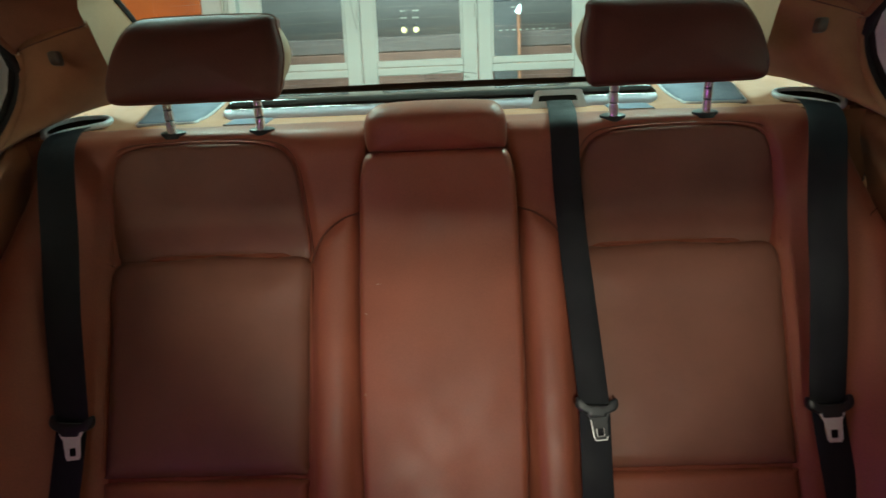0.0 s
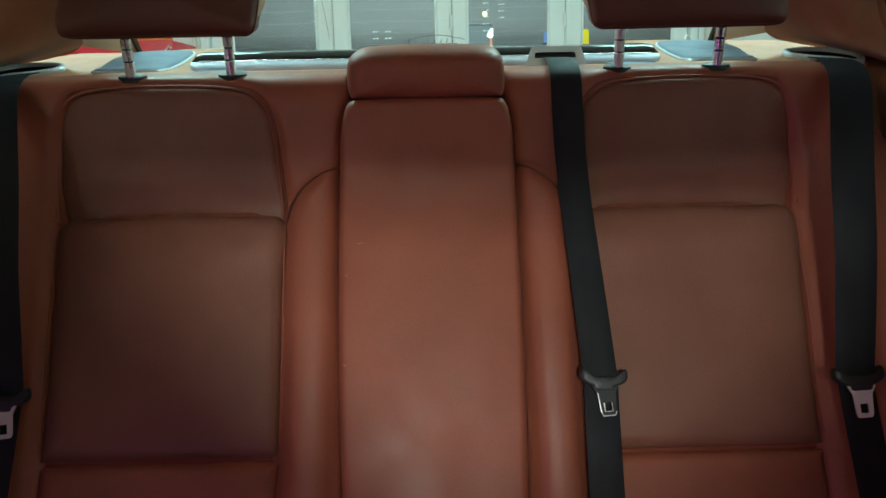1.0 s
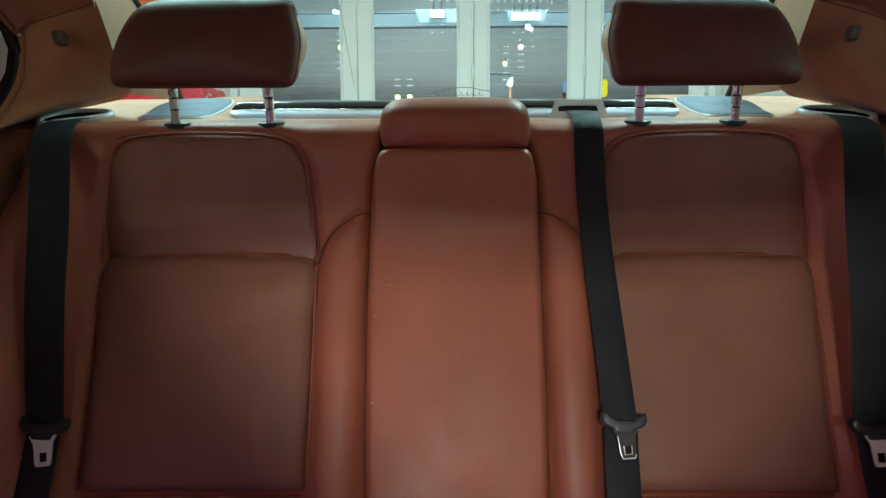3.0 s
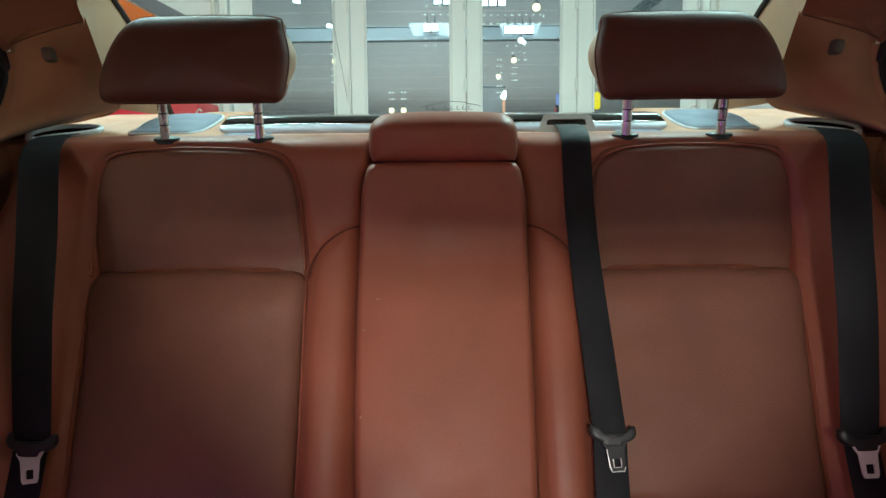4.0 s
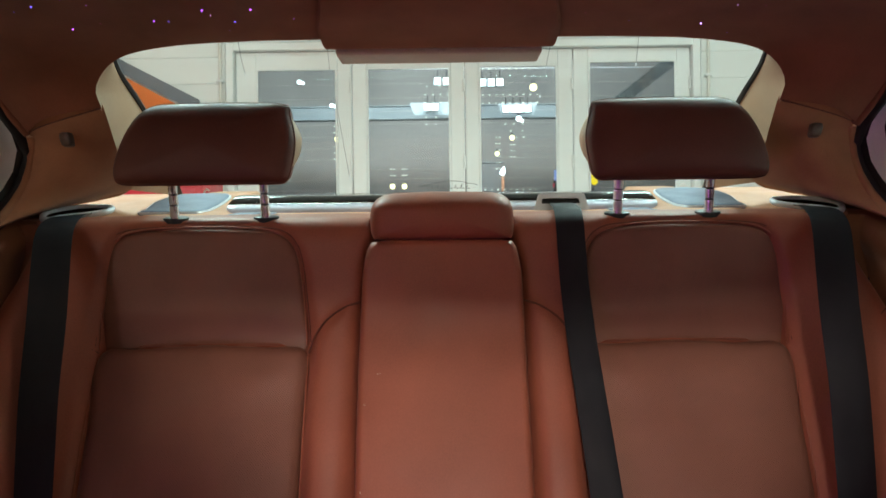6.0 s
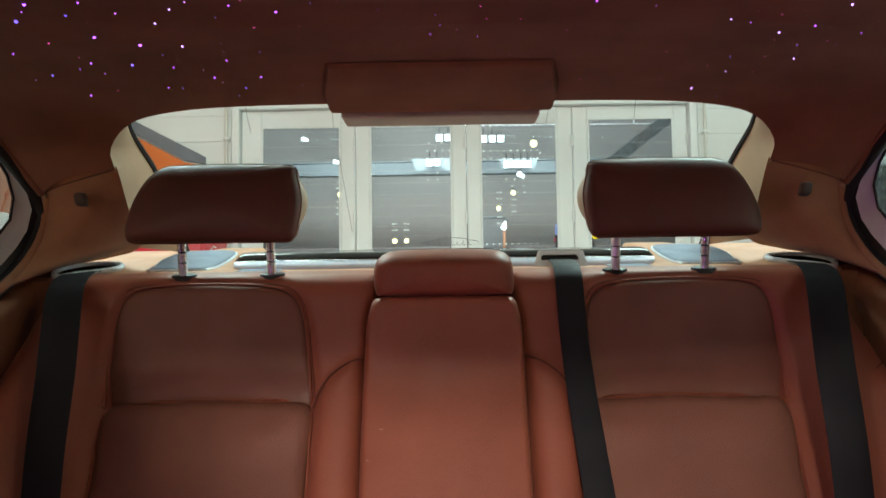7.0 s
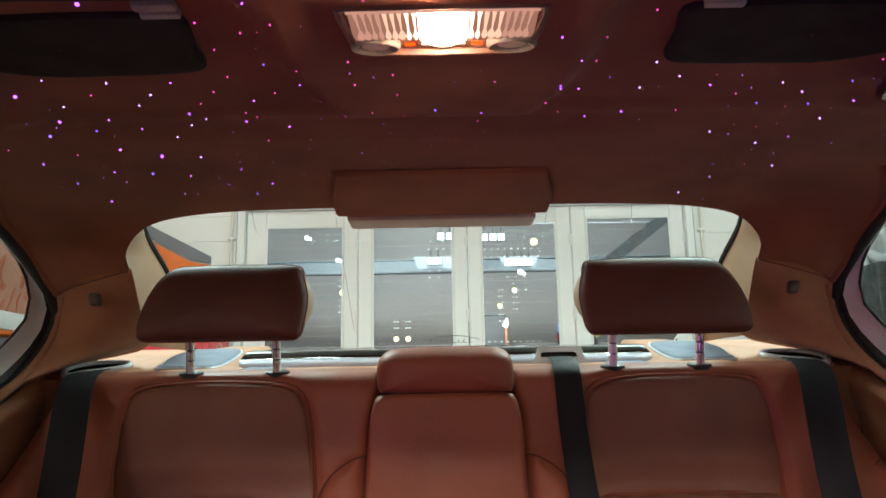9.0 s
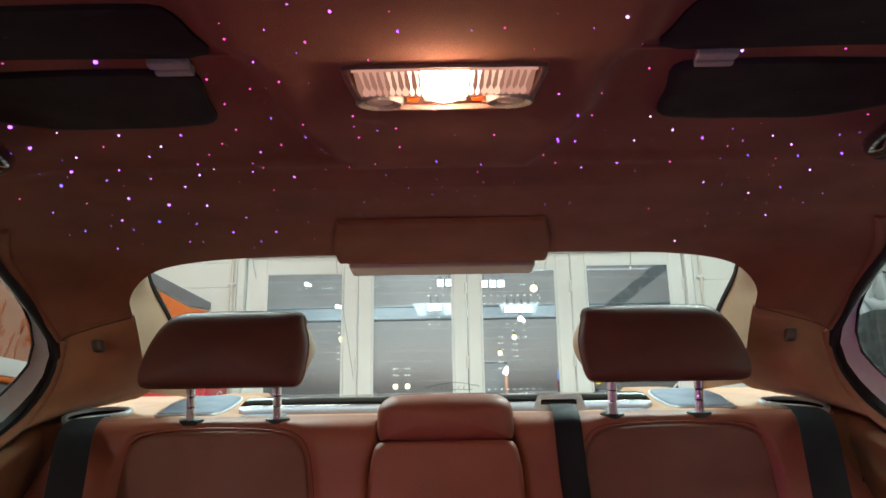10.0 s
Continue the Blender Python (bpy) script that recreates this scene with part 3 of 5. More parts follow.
# low dark counter along the hall's end
cnt = thing("hall_counter", "red-brown counter with a dull grey top along the hall", "counter", at=(0, 13.6, 0))
part("front", boxed((-5, 13.4, 0), (5, 14.2, 1.66), 0.02, 1), mat("red_brown_panel", (0.20, 0.105, 0.080), 0.6, vary=0.25, big=1.2, fine=30), cnt, "red-brown front", False)
part("top_band", boxed((-5, 13.42, 1.664), (5, 14.2, 1.93), 0.02, 1), mat("dull_brown_panel", (0.15, 0.125, 0.12), 0.6, vary=0.25, big=1.2, fine=30), cnt, "dull grey-brown upper band", False)

# ---- car shell ----------------------------------------------------------
# Rear window opening: centre of the headliner's edge, round the corner, to the pillar seam.
OPEN = [(0, 1.172, 1.303), (0.17, 1.172, 1.301), (0.28, 1.172, 1.3), (0.38, 1.172, 1.296), (0.45, 1.172, 1.287), (0.487, 1.172, 1.274),
        (0.509, 1.174, 1.254), (0.520, 1.178, 1.230), (0.514, 1.184, 1.204)]
RAIL = [(0, 0.86, 1.306), (0.15, 0.86, 1.306), (0.30, 0.86, 1.305), (0.43, 0.865, 1.302), (0.53, 0.89, 1.296), (0.60, 0.945, 1.286),
        (0.643, 1.03, 1.266), (0.655, 1.13, 1.226), (0.645, 1.212, 1.172)]
N = 48
inner, outer = smooth_line(OPEN, N), smooth_line(RAIL, N)


def roof_front(x, y):
    ax = abs(x)
    z = float(np.interp(ax, [p[0] for p in RAIL[:7]], [p[2] for p in RAIL[:7]]))
    z -= 0.016 * float(step(0.80, 0.45, y))
    z -= 0.0042 * math.exp(-((y - 0.764) / 0.006) ** 2)
    # low console round the lamp
    edge = float(np.interp(y, [0.30, 0.485, 0.499, 0.52, 0.60, 0.67, 0.72, 0.756], [0.163, 0.163, 0.147, 0.141, 0.142, 0.131, 0.120, 0.104]))
    z -= 0.015 * float(step(edge + 0.008, edge - 0.008, ax)) * float(step(0.778, 0.752, y))
    return z


bm = bmesh.new()
for side in (1, -1):
    rows = []
    for k in range(17):
        t = k / 16
        row = []
        for a, b in zip(inner, outer):
            p = a * (1 - t) + b * t
            sag = math.sin(math.pi * t)
            corner = step(0.30, 0.50, a[0])
            p = p + np.array([0.010 * corner * sag, -0.018 * corner * sag, 0.006 * sag * (1 - corner) + 0.004 * corner * sag])
            row.append((side * p[0], p[1], p[2]))
        rows.append(row)
    rows.append([(side * (p[0] + 0.022 * step(0.5, 0.62, p[0])), p[1] + (0.012 if p[0] > 0.55 else 0), p[2] + 0.004) for p in outer])
    # turn the free edge up and back
    rows.insert(0, [(side * (a[0] + 0.012 * step(.45, .52, a[0])), a[1] + 0.006, a[2] + 0.008) for a in inner])
    rows.insert(0, [(side * (a[0] + 0.035 * step(.45, .52, a[0])), a[1] + 0.012, a[2] + 0.03) for a in inner])
    grid(bm, rows)
    # front field
    rail_x = np.array([p[0] for p in outer]); rail_y = np.array([p[1] for p in outer]); rail_z = np.array([p[2] for p in outer])
    xs = [x for x in np.linspace(0, 0.64, 60)]
    rows = []
    for k in range(90):
        u = k / 89
        row = []
        for x in xs:
            i = int(np.argmax(rail_x > x - 1e-6))
            yb_ = float(np.interp(x, rail_x[:38], rail_y[:38]))
            y = -0.5 + (yb_ + 0.5) * u
            row.append((side * x, y, roof_front(x, y)))
        rows.append(row)
    grid(bm, rows)
bmesh.ops.remove_doubles(bm, verts=bm.verts, dist=0.0012)
headliner = setting("ceiling_headliner", bm, HEADLINER, "dark brown suede car headliner with fibre-optic stars", "headliner")

# pillar trims
PIN = [(0.536, 1.218, 1.236), (0.514, 1.193, 1.203), (0.515, 1.225, 1.163), (0.530, 1.290, 1.125), (0.555, 1.380, 1.098), (0.615, 1.400, 1.085), (0.660, 1.330, 1.060), (0.674, 1.26, 0.990), (0.678, 1.23, 0.914)]
POUT = [(0.650, 1.200, 1.212), (0.645, 1.222, 1.171), (0.652, 1.236, 1.142), (0.652, 1.216, 1.095), (0.656, 1.170, 1.047), (0.664, 1.110, 1.006), (0.674, 1.03, 0.968), (0.684, 0.93, 0.935), (0.692, 0.80, 0.914)]
SEAL = [(0.655, -0.40, 1.275), (0.655, 0.50, 1.290), (0.650, 0.80, 1.287), (0.652, 0.95, 1.275), (0.655, 1.04, 1.258), (0.658, 1.145, 1.215), (0.656, 1.222, 1.168), (0.656, 1.240, 1.138),
        (0.657, 1.216, 1.090), (0.661, 1.165, 1.042), (0.668, 1.105, 1.002), (0.678, 1.00, 0.955), (0.690, 0.80, 0.918), (0.695, 0.40, 0.905), (0.695, -0.40, 0.90)]
GLASS = [(0.672, -0.40, 1.250), (0.672, 0.60, 1.262), (0.672, 0.90, 1.268), (0.673, 1.03, 1.262), (0.674, 1.10, 1.242), (0.675, 1.160, 1.210), (0.676, 1.192, 1.168), (0.676, 1.186, 1.128),
         (0.678, 1.150, 1.094), (0.682, 1.09, 1.052), (0.690, 0.95, 0.990), (0.70, 0.70, 0.955), (0.705, 0.30, 0.945), (0.705, -0.40, 0.945)]
for side in (1, -1):
    a, b = smooth_line(PIN, 40), smooth_line(POUT, 40)
    rows = []
    for k in range(13):
        t = k / 12
        hollow = [0.036 * math.sin(math.pi * t) * float(step(0.38, 0.50, m / 39) * step(0.88, 0.72, m / 39)) for m in range(40)]
        rows.append([(side * (p[0] * (1 - t) + q[0] * t + h), p[1] * (1 - t) + q[1] * t - 0.012 * math.sin(math.pi * t), p[2] * (1 - t) + q[2] * t) for p, q, h in zip(a, b, hollow)])
    rows.insert(0, [(side * (p[0] + 0.014), p[1] + 0.010, p[2] - 0.006) for p in a])
    bm = bmesh.new()
    grid(bm, rows)
    pil = thing("pillar_trim", "tan suede rear pillar trim beside the rear window", "pillar trim", "pillar trims", (side * 0.58, 1.22, 1.0))
    part("trim_cover", bm, SUEDE, pil)
    roll = smooth_line(POUT[1:], 40)
    part("edge_roll", tube(bmesh.new(), [(side * (p[0] + 0.000), p[1] + 0.002, p[2]) for p in roll], 0.0075, 10), SUEDE, pil)
    roll = smooth_line([(0.600, 0.945, 1.287), (0.643, 1.03, 1.267), (0.656, 1.13, 1.227), (0.646, 1.214, 1.174)], 24)
    part("roof_roll", tube(bmesh.new(), [(side * (p[0] + 0.001), p[1] + 0.002, p[2]) for p in roll], 0.0075, 10), HEADLINER, pil, "brown suede roof edge roll")
    bm = bmesh.new()
    grid(bm, [[(side * x, 1.2545, z) for x in (0.645, 0.70)] for z in (0.70, 0.85, 1.0, 1.032)])
    part("lower_lining", bm, SUEDE, pil)
    # seam gap under the headliner
    bm = bmesh.new()
    tube(bm, [(side * p[0], p[1] - 0.006, p[2]) for p in smooth_line([(0.514, 1.182, 1.2025), (0.56, 1.176, 1.188), (0.60, 1.180, 1.177), (0.630, 1.196, 1.170)], 14)], [0.0013 - 0.0006 * k / 13 for k in range(14)], 6)
    part("seam", bm, STITCH, pil)
    # round hook cap
    c = Vector((side * 0.568, 1.181, 1.158))
    bm = bmesh.new()
    ring = []
    for rr, yy in ((0.0, -0.0045), (0.0075, -0.0040), (0.0098, -0.0022), (0.0108, 0.001), (0.0112, 0.008)):
        ring.append([])
        for t in np.linspace(0, 2 * math.pi, 33)[:-1]:
            q = rr / (abs(math.cos(t)) ** 4 + abs(math.sin(t)) ** 4) ** 0.25
            u, v = q * math.cos(t) * 0.92, q * math.sin(t)
            ring[-1].append((c.x + side * (u + 0.22 * v), c.y + yy + 0.25 * u, c.z + v))
    grid(bm, ring, close_v=True)
    part("hook_cap", bm, mat("cap_brown_%d" % side, (0.07, 0.04, 0.026), 0.5), pil, "dark brown plastic hook cap")
    # pale reveal between trim and glass
    inn = smooth_line([(0.46, 1.172, 1.286), (0.487, 1.172, 1.275), (0.509, 1.174, 1.254), (0.521, 1.178, 1.230), (0.514, 1.186, 1.203), (0.515, 1.222, 1.163), (0.530, 1.288, 1.125), (0.555, 1.378, 1.096)], 30)
    out = smooth_line([(0.495, 1.200, 1.300), (0.515, 1.224, 1.293), (0.519, 1.26, 1.275), (0.517, 1.31, 1.249), (0.517, 1.36, 1.222), (0.524, 1.43, 1.185), (0.533, 1.50, 1.147), (0.547, 1.59, 1.099)], 30)
    rows = []
    inn = inn + np.array([0.004, 0.005, 0.0])
    for k in range(9):
        t = k / 8
        rows.append([(side * (p[0] * (1 - t) + q[0] * t), p[1] * (1 - t) + q[1] * t, p[2] * (1 - t) + q[2] * t) for p, q in zip(inn, out)])
    bm = bmesh.new()
    grid(bm, rows)
    part("window_reveal", bm, mat("cream_reveal_%d" % side, (0.42, 0.27, 0.17), 0.8, fine=600, bump=0.2), pil, "pale tan window reveal")
    # side trim leather below
    bm = bmesh.new()
    low = []
    for k in range(9):
        z = 0.9125 + 0.014 * (k == 0) - k * 0.055
        low.append([(side * (0.679 + 0.006 * (k == 0) + 0.016 * step(1.2, 0.7, y) + 0.01 * math.sin(k * 0.4)), y, z) for y in np.linspace(1.24, -0.55, 40)])
    grid(bm, low)
    setting("wall_door_%d" % (1 if side > 0 else 2), bm, LEATHER_SIDE, "brown leather door and side panel", "door panel")
    # seal, frame and pane of the side window
    seal = smooth_line(SEAL, 90)
    gl = smooth_line(GLASS, 90)
    win = tagged(new("window_%d" % (2 if side > 0 else 3)), "rear side window with black rubber seal and grey frame", "window", "side windows", "structure")
    bm = bmesh.new()
    tube(bm, [(side * (p[0] + 0.003), p[1], p[2]) for p in seal], 0.0090, 10)
    part("rubber_seal", bm, RUBBER, win, "black rubber seal")
    mid = 0.36
    # hidden flange that closes the body behind the seal
    bm = bmesh.new()
    grid(bm, [[(side * (p[0] + 0.010 + 0.035 * t * float(step(1.10, 1.05, p[2]))), p[1] + (p[1] - 0.75) * t * 0.16 * float(step(0.9, 1.1, p[1])), p[2] + (p[2] - 1.12) * t * 0.6) for p in seal] for t in (0.0, 0.5, 1.0)])
    part("body_flange", bm, RUBBER, win)
    bm = bmesh.new()
    grid(bm, [[(side * (p[0] * (1 - t) + q[0] * t + 0.004), p[1] * (1 - t) + q[1] * t, p[2] * (1 - t) + q[2] * t) for p, q in zip(seal, gl)] for t in (0.0, mid)])
    part("inner_lip", bm, RUBBER, win)
    bm = bmesh.new()
    grid(bm, [[(side * (p[0] * (1 - t) + q[0] * t + 0.004 + 0.006 * math.sin(math.pi * (t - mid) / (1 - mid))), p[1] * (1 - t) + q[1] * t, p[2] * (1 - t) + q[2] * t) for p, q in zip(seal, gl)] for t in np.linspace(mid, 1, 6)])
    part("window_frame", bm, FRAME_GREY, win, "grey plastic window frame")
    bm = bmesh.new()
    tube(bm, [(side * (p[0] + 0.004), p[1], p[2]) for p in gl], 0.0022, 6)
    part("glass_edge", bm, RUBBER, win)
    bm = bmesh.new()
    face = bm.faces.new([bm.verts.new((side * (p[0] + 0.005), p[1], p[2])) for p in gl])
    made = bmesh.ops.extrude_face_region(bm, geom=[face])["geom"]
    bmesh.ops.translate(bm, verts=[v for v in made if isinstance(v, bmesh.types.BMVert)], vec=(side * 0.004, 0, 0))
    g = part("pane", bm, DOOR_GLASS, win, "", False)
    g.visible_shadow = False
    # outer skin above the window
    bm = bmesh.new()
    grid(bm, [[(side * x, y, z) for y in np.linspace(-0.5, 1.18, 12)] for x, z in ((0.66, 1.30), (0.56, 1.345), (0.30, 1.37), (0.0, 1.375))])
    setting("roof_panel_%d" % (1 if side > 0 else 2), bm, BODY, "dark painted steel roof skin of the car", "car roof")

# unseen violet strip, added low on the front door to tint the left seat
strip = thing("added_violet_strip", "thin unseen violet strip, added to tint the lower left seat", "strip lamp", at=(-0.66, 0.05, 0.52))
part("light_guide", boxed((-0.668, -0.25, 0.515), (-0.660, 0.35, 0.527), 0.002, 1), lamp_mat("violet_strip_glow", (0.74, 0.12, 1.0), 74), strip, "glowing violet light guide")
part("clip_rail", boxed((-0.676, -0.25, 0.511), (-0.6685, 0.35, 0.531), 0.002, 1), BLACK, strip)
part("hood", boxed((-0.676, -0.26, 0.5315), (-0.6545, 0.36, 0.536), 0.0015, 1), BLACK, strip, "narrow black hood that keeps the violet off the headliner")
# floor, bulkheads and windscreen surround of the car
setting("car_floor", boxed((-0.70, -1.0, 0.22), (0.70, 1.35, 0.27)), HEADLINER, "brown carpeted floor of the car", "car floor", False)
# Unseen screens, added to cut the front light as front seats would.
for k, outline in enumerate(([(0.66, 0.27), (0.20, 0.27), (0.19, 0.95), (0.20, 1.00), (0.35, 1.125), (0.36, 1.26), (0.66, 1.26)],
                             [(-0.66, 0.27), (-0.12, 0.27), (-0.135, 0.93), (-0.14, 1.00), (-0.31, 1.16), (-0.33, 1.26), (-0.66, 1.26)])):
    setting("car_light_screen_%d" % (k + 1), prism(bmesh.new(), outline, lambda x, z: (x, -0.52, z), lambda x, z: (x, -0.40, z)), BLACK, "plain dark unseen screen that shades the rear seat as front seats would", "partition", False)
setting("car_bulkhead", boxed((-0.70, -1.05, 0.27), (0.70, -0.98, 1.14)), BLACK, "dark bulkhead closing the front of the cabin", "bulkhead", False)
setting("car_back_panel", boxed((-0.70, 1.36, 0.27), (0.70, 1.38, 1.02)), BLACK, "dark panel behind the rear seat", "panel", False)
for side in (1, -1):
    bm = bmesh.new()
    grid(bm, [[(side * 0.70, y, z) for y in (-1.0, -0.5)] for z in (0.27, 0.95)])
    grid(bm, [[(side * 0.69, y, z) for y in (-0.55, -0.4)] for z in (0.9, 1.28)])
    setting("car_side_%d" % (1 if side > 0 else 2), bm, BLACK, "dark front side of the cabin", "panel", False)
    bm = bmesh.new()
    grid(bm, [[(side * x, y, z) for y in np.linspace(1.25, 1.66, 6)] for x, z in ((0.68, 0.9), (0.72, 1.08))])
    setting("car_quarter_%d" % (1 if side > 0 else 2), bm, BLACK, "dark rear quarter panel of the car", "panel", False)

# rear window glass
GT, GB = np.array([0, 1.200, 1.318]), np.array([0, 1.640, 1.082])
GN = Vector((0, (GB - GT)[2], -(GB - GT)[1])).normalized()


def on_glass(x, t, lift=0.0):
    bow = 1 - (x / 0.56) ** 2
    p = GT * (1 - t) + GB * t
    return (x, p[1] + 0.02 * bow - GN.y * lift, p[2] + 0.008 * bow - 0.012 + GN.z * -lift)


win = tagged(new("window_1"), "rear window with dark border and fine heater lines", "window", "", "structure")
bm = bmesh.new()
grid(bm, [[on_glass(x, t) for x in np.linspace(-(0.515 + 0.04 * t), 0.515 + 0.04 * t, 25)] for t in np.linspace(-0.05, 1.02, 12)])
g = part("pane", bm, REAR_GLASS, win)
g.visible_shadow = False
for side in (1, -1):
    bm = bmesh.new()
    edge = smooth_line([(side * 0.512, 1.215, 1.297), (side * 0.519, 1.255, 1.276), (side * 0.516, 1.337, 1.234), (side * 0.521, 1.43, 1.184), (side * 0.543, 1.59, 1.099)], 20)
    tube(bm, edge, 0.0055, 6)
    part("border", bm, RUBBER, win, "black glass border")
bm = bmesh.new()
grid(bm, [[on_glass(x, t, -0.0012) for x in np.linspace(-(0.515 + 0.04 * t), 0.515 + 0.04 * t, 25)] for t in (0.895, 0.94, 0.98, 1.015)])
part("border", bm, GLOSS, win, "black glass border")
bm = bmesh.new()
for k in range(13):
    t = 0.06 + k * 0.073
    w = 0.42 + 0.08 * t
    tube(bm, [on_glass(x, t, -0.002) for x in np.linspace(-w, w, 17)], 0.00013, 4)
part("heater_lines", bm, HEATER, win, "fine grey heater lines")
bm = bmesh.new()
roofline = smooth_line([(-0.046, 0.846), (-0.030, 0.832), (-0.008, 0.815), (0.016, 0.806), (0.038, 0.810), (0.054, 0.824), (0.068, 0.830), (0.073, 0.842)], 30)
tube(bm, [on_glass(x, t, -0.003) for x, t in roofline], 0.0006, 5)
for k in range(8):
    u = -0.034 + 0.012 * k
    tube(bm, [on_glass(u, 0.862, -0.003), on_glass(u + 0.003, 0.838 - 0.006 * (k % 3 == 0), -0.003)], 0.0007, 5)
    tube(bm, [on_glass(u + 0.0025, 0.862, -0.003), on_glass(u + 0.0085, 0.862, -0.003)], 0.0006, 5)
sticker = tagged(part("glass_sticker", bm, BLACK, None), "thin dark decal on the rear window glass", "sticker")

# brake lamp housing at the top of the rear window
bl = thing("brake_lamp_housing", "brown suede brake lamp housing at the rear window", "brake lamp", at=(0, 1.18, 1.30))
sec = [(0.998, 1.3085), (1.004, 1.3050), (1.02, 1.3030), (1.06, 1.2995), (1.12, 1.2965), (1.165, 1.293), (1.185, 1.2895), (1.192, 1.296), (1.19, 1.315)]
sec = smooth_line(sec, 30)
bm = bmesh.new()
cols = []
for x in np.concatenate([[-0.176, -0.1745], np.linspace(-0.172, 0.172, 21), [0.1745, 0.176]]):
    f = float(step(0.1765, 0.171, abs(x)))
    cols.append([(x * (0.855 + 0.145 * float(step(0.97, 1.15, p[0]))), p[0], p[1] + (1 - f) * 0.005) for p in sec])
grid(bm, cols)
part("cover", bm, HEADLINER, bl)
bm = bmesh.new()
box(bm, (-0.160, 1.195, 1.2845), (0.158, 1.26, 1.318), 0.006, 3)
part("lamp_body", bm, mat("lamp_body_grey", (0.44, 0.36, 0.31), 0.5), bl, "brownish plastic lamp body")

# ---- rear seat ----------------------------------------------------------
PROFILE = smooth_line([(0.955, 0.395), (1.000, 0.480), (1.036, 0.552), (1.100, 0.680), (1.178, 0.830), (1.200, 0.900), (1.207, 0.960), (1.209, 1.004), (1.212, 1.022), (1.223, 1.035), (1.245, 1.0425), (1.268, 1.046), (1.280, 1.040), (1.284, 1.02)], 400)
P_S = np.concatenate([[0], np.cumsum(np.linalg.norm(np.diff(PROFILE, axis=0), axis=1))])
TANG = np.gradient(PROFILE, axis=0)
TANG /= np.linalg.norm(TANG, axis=1)[:, None]


def s_of(z):
    """Arc length at height z on the front of the backrest."""
    top = int(np.argmax(PROFILE[:, 1]))
    return float(np.interp(z, PROFILE[:top, 1], P_S[:top]))


def seat(x, s, d):
    y, z = np.interp(s, P_S, PROFILE[:, 0]), np.interp(s, P_S, PROFILE[:, 1])
    ty, tz = np.interp(s, P_S, TANG[:, 0]), np.interp(s, P_S, TANG[:, 1])
    n = math.hypot(ty, tz)
    return (x, y - d * tz / n, z + d * ty / n)


def flat(pts):
    return [(x, s_of(z)) for x, z in pts]


def distance(poly, x, y):
    """Signed distance to a closed outline, negative inside."""
    p = np.array(poly)
    q = np.roll(p, -1, axis=0)
    e = q - p
    w = np.array([x, y]) - p
    t = np.clip((w * e).sum(1) / (e * e).sum(1), 0, 1)
    d = np.sqrt((((w - e * t[:, None])) ** 2).sum(1).min())
    c = ((p[:, 1] > y) != (q[:, 1] > y)) & (x < (q[:, 0] - p[:, 0]) * (y - p[:, 1]) / (q[:, 1] - p[:, 1] + 1e-12) + p[:, 0])
    return -d if c.sum() % 2 else d


def pillow(outline, d0, h, edge, crown, rows=64, cols=44, depth=0.03, wrinkle=0.0, seed=0, dents=(), swells=()):
    """A padded piece on the backrest: its outline in (x, arc), rim depth, edge radius and crown."""
    o = smooth_line(outline, 240, closed=True)
    poly = smooth_line(outline, 110, closed=True)
    a, b = o[:, 1].min(), o[:, 1].max()
    q = np.roll(o, -1, axis=0)
    half = (o[:, 0].max() - o[:, 0].min()) / 2
    grid_rows, rim = [], []
    for k in range(rows + 1):
        t = 0.5 - 0.5 * math.cos(math.pi * k / rows)
        s = a + (b - a) * (0.0008 + 0.9984 * (0.5 * t + 0.5 * k / rows))
        c = (o[:, 1] - s) * (q[:, 1] - s) <= 0
        xs_ = o[c, 0] + (s - o[c, 1]) * (q[c, 0] - o[c, 0]) / (q[c, 1] - o[c, 1] + 1e-12)
        x0, x1 = xs_.min(), xs_.max()
        row = []
        for m in range(cols + 1):
            u = m / cols
            u = 0.6 * (0.5 - 0.5 * math.cos(math.pi * u)) + 0.4 * u
            x = x0 + (x1 - x0) * u
            r = max(0.0, -distance(poly, x, s))
            f = min(1.0, r / edge)
            d = d0 + h * math.sqrt(max(0.0, 1 - (1 - f) ** 2)) + crown * min(1, r / half) ** 0.8 * (2 - min(1, r / half))
            if wrinkle:
                d += wrinkle * f * (noise.noise((x * 13 + seed, s * 13, seed)) + 0.5 * noise.noise((x * 37 + seed, s * 30, seed)))
            for dx, ds, dr, dd in dents:
                d -= dd * math.exp(-((x - dx) ** 2 + (s - ds) ** 2) / dr ** 2)
            for sa, sb, dd in swells:
                d += dd * float(step(sa, sb, s))
            row.append(seat(x, s, d))
        grid_rows.append([seat(x0, s, d0 - depth)] + row + [seat(x1, s, d0 - depth)])
    bm = bmesh.new()
    first = [(p[0], p[1] + depth, p[2]) for p in grid_rows[0]]
    last = [(p[0], p[1] + depth, p[2]) for p in grid_rows[-1]]
    grid(bm, [first] + grid_rows + [last])
    return bm


def piping(outline, d, r, n=120, closed=True):
    return tube(bmesh.new(), [seat(x, s, d) for x, s in smooth_line(outline, n, closed)], r, 6, closed)


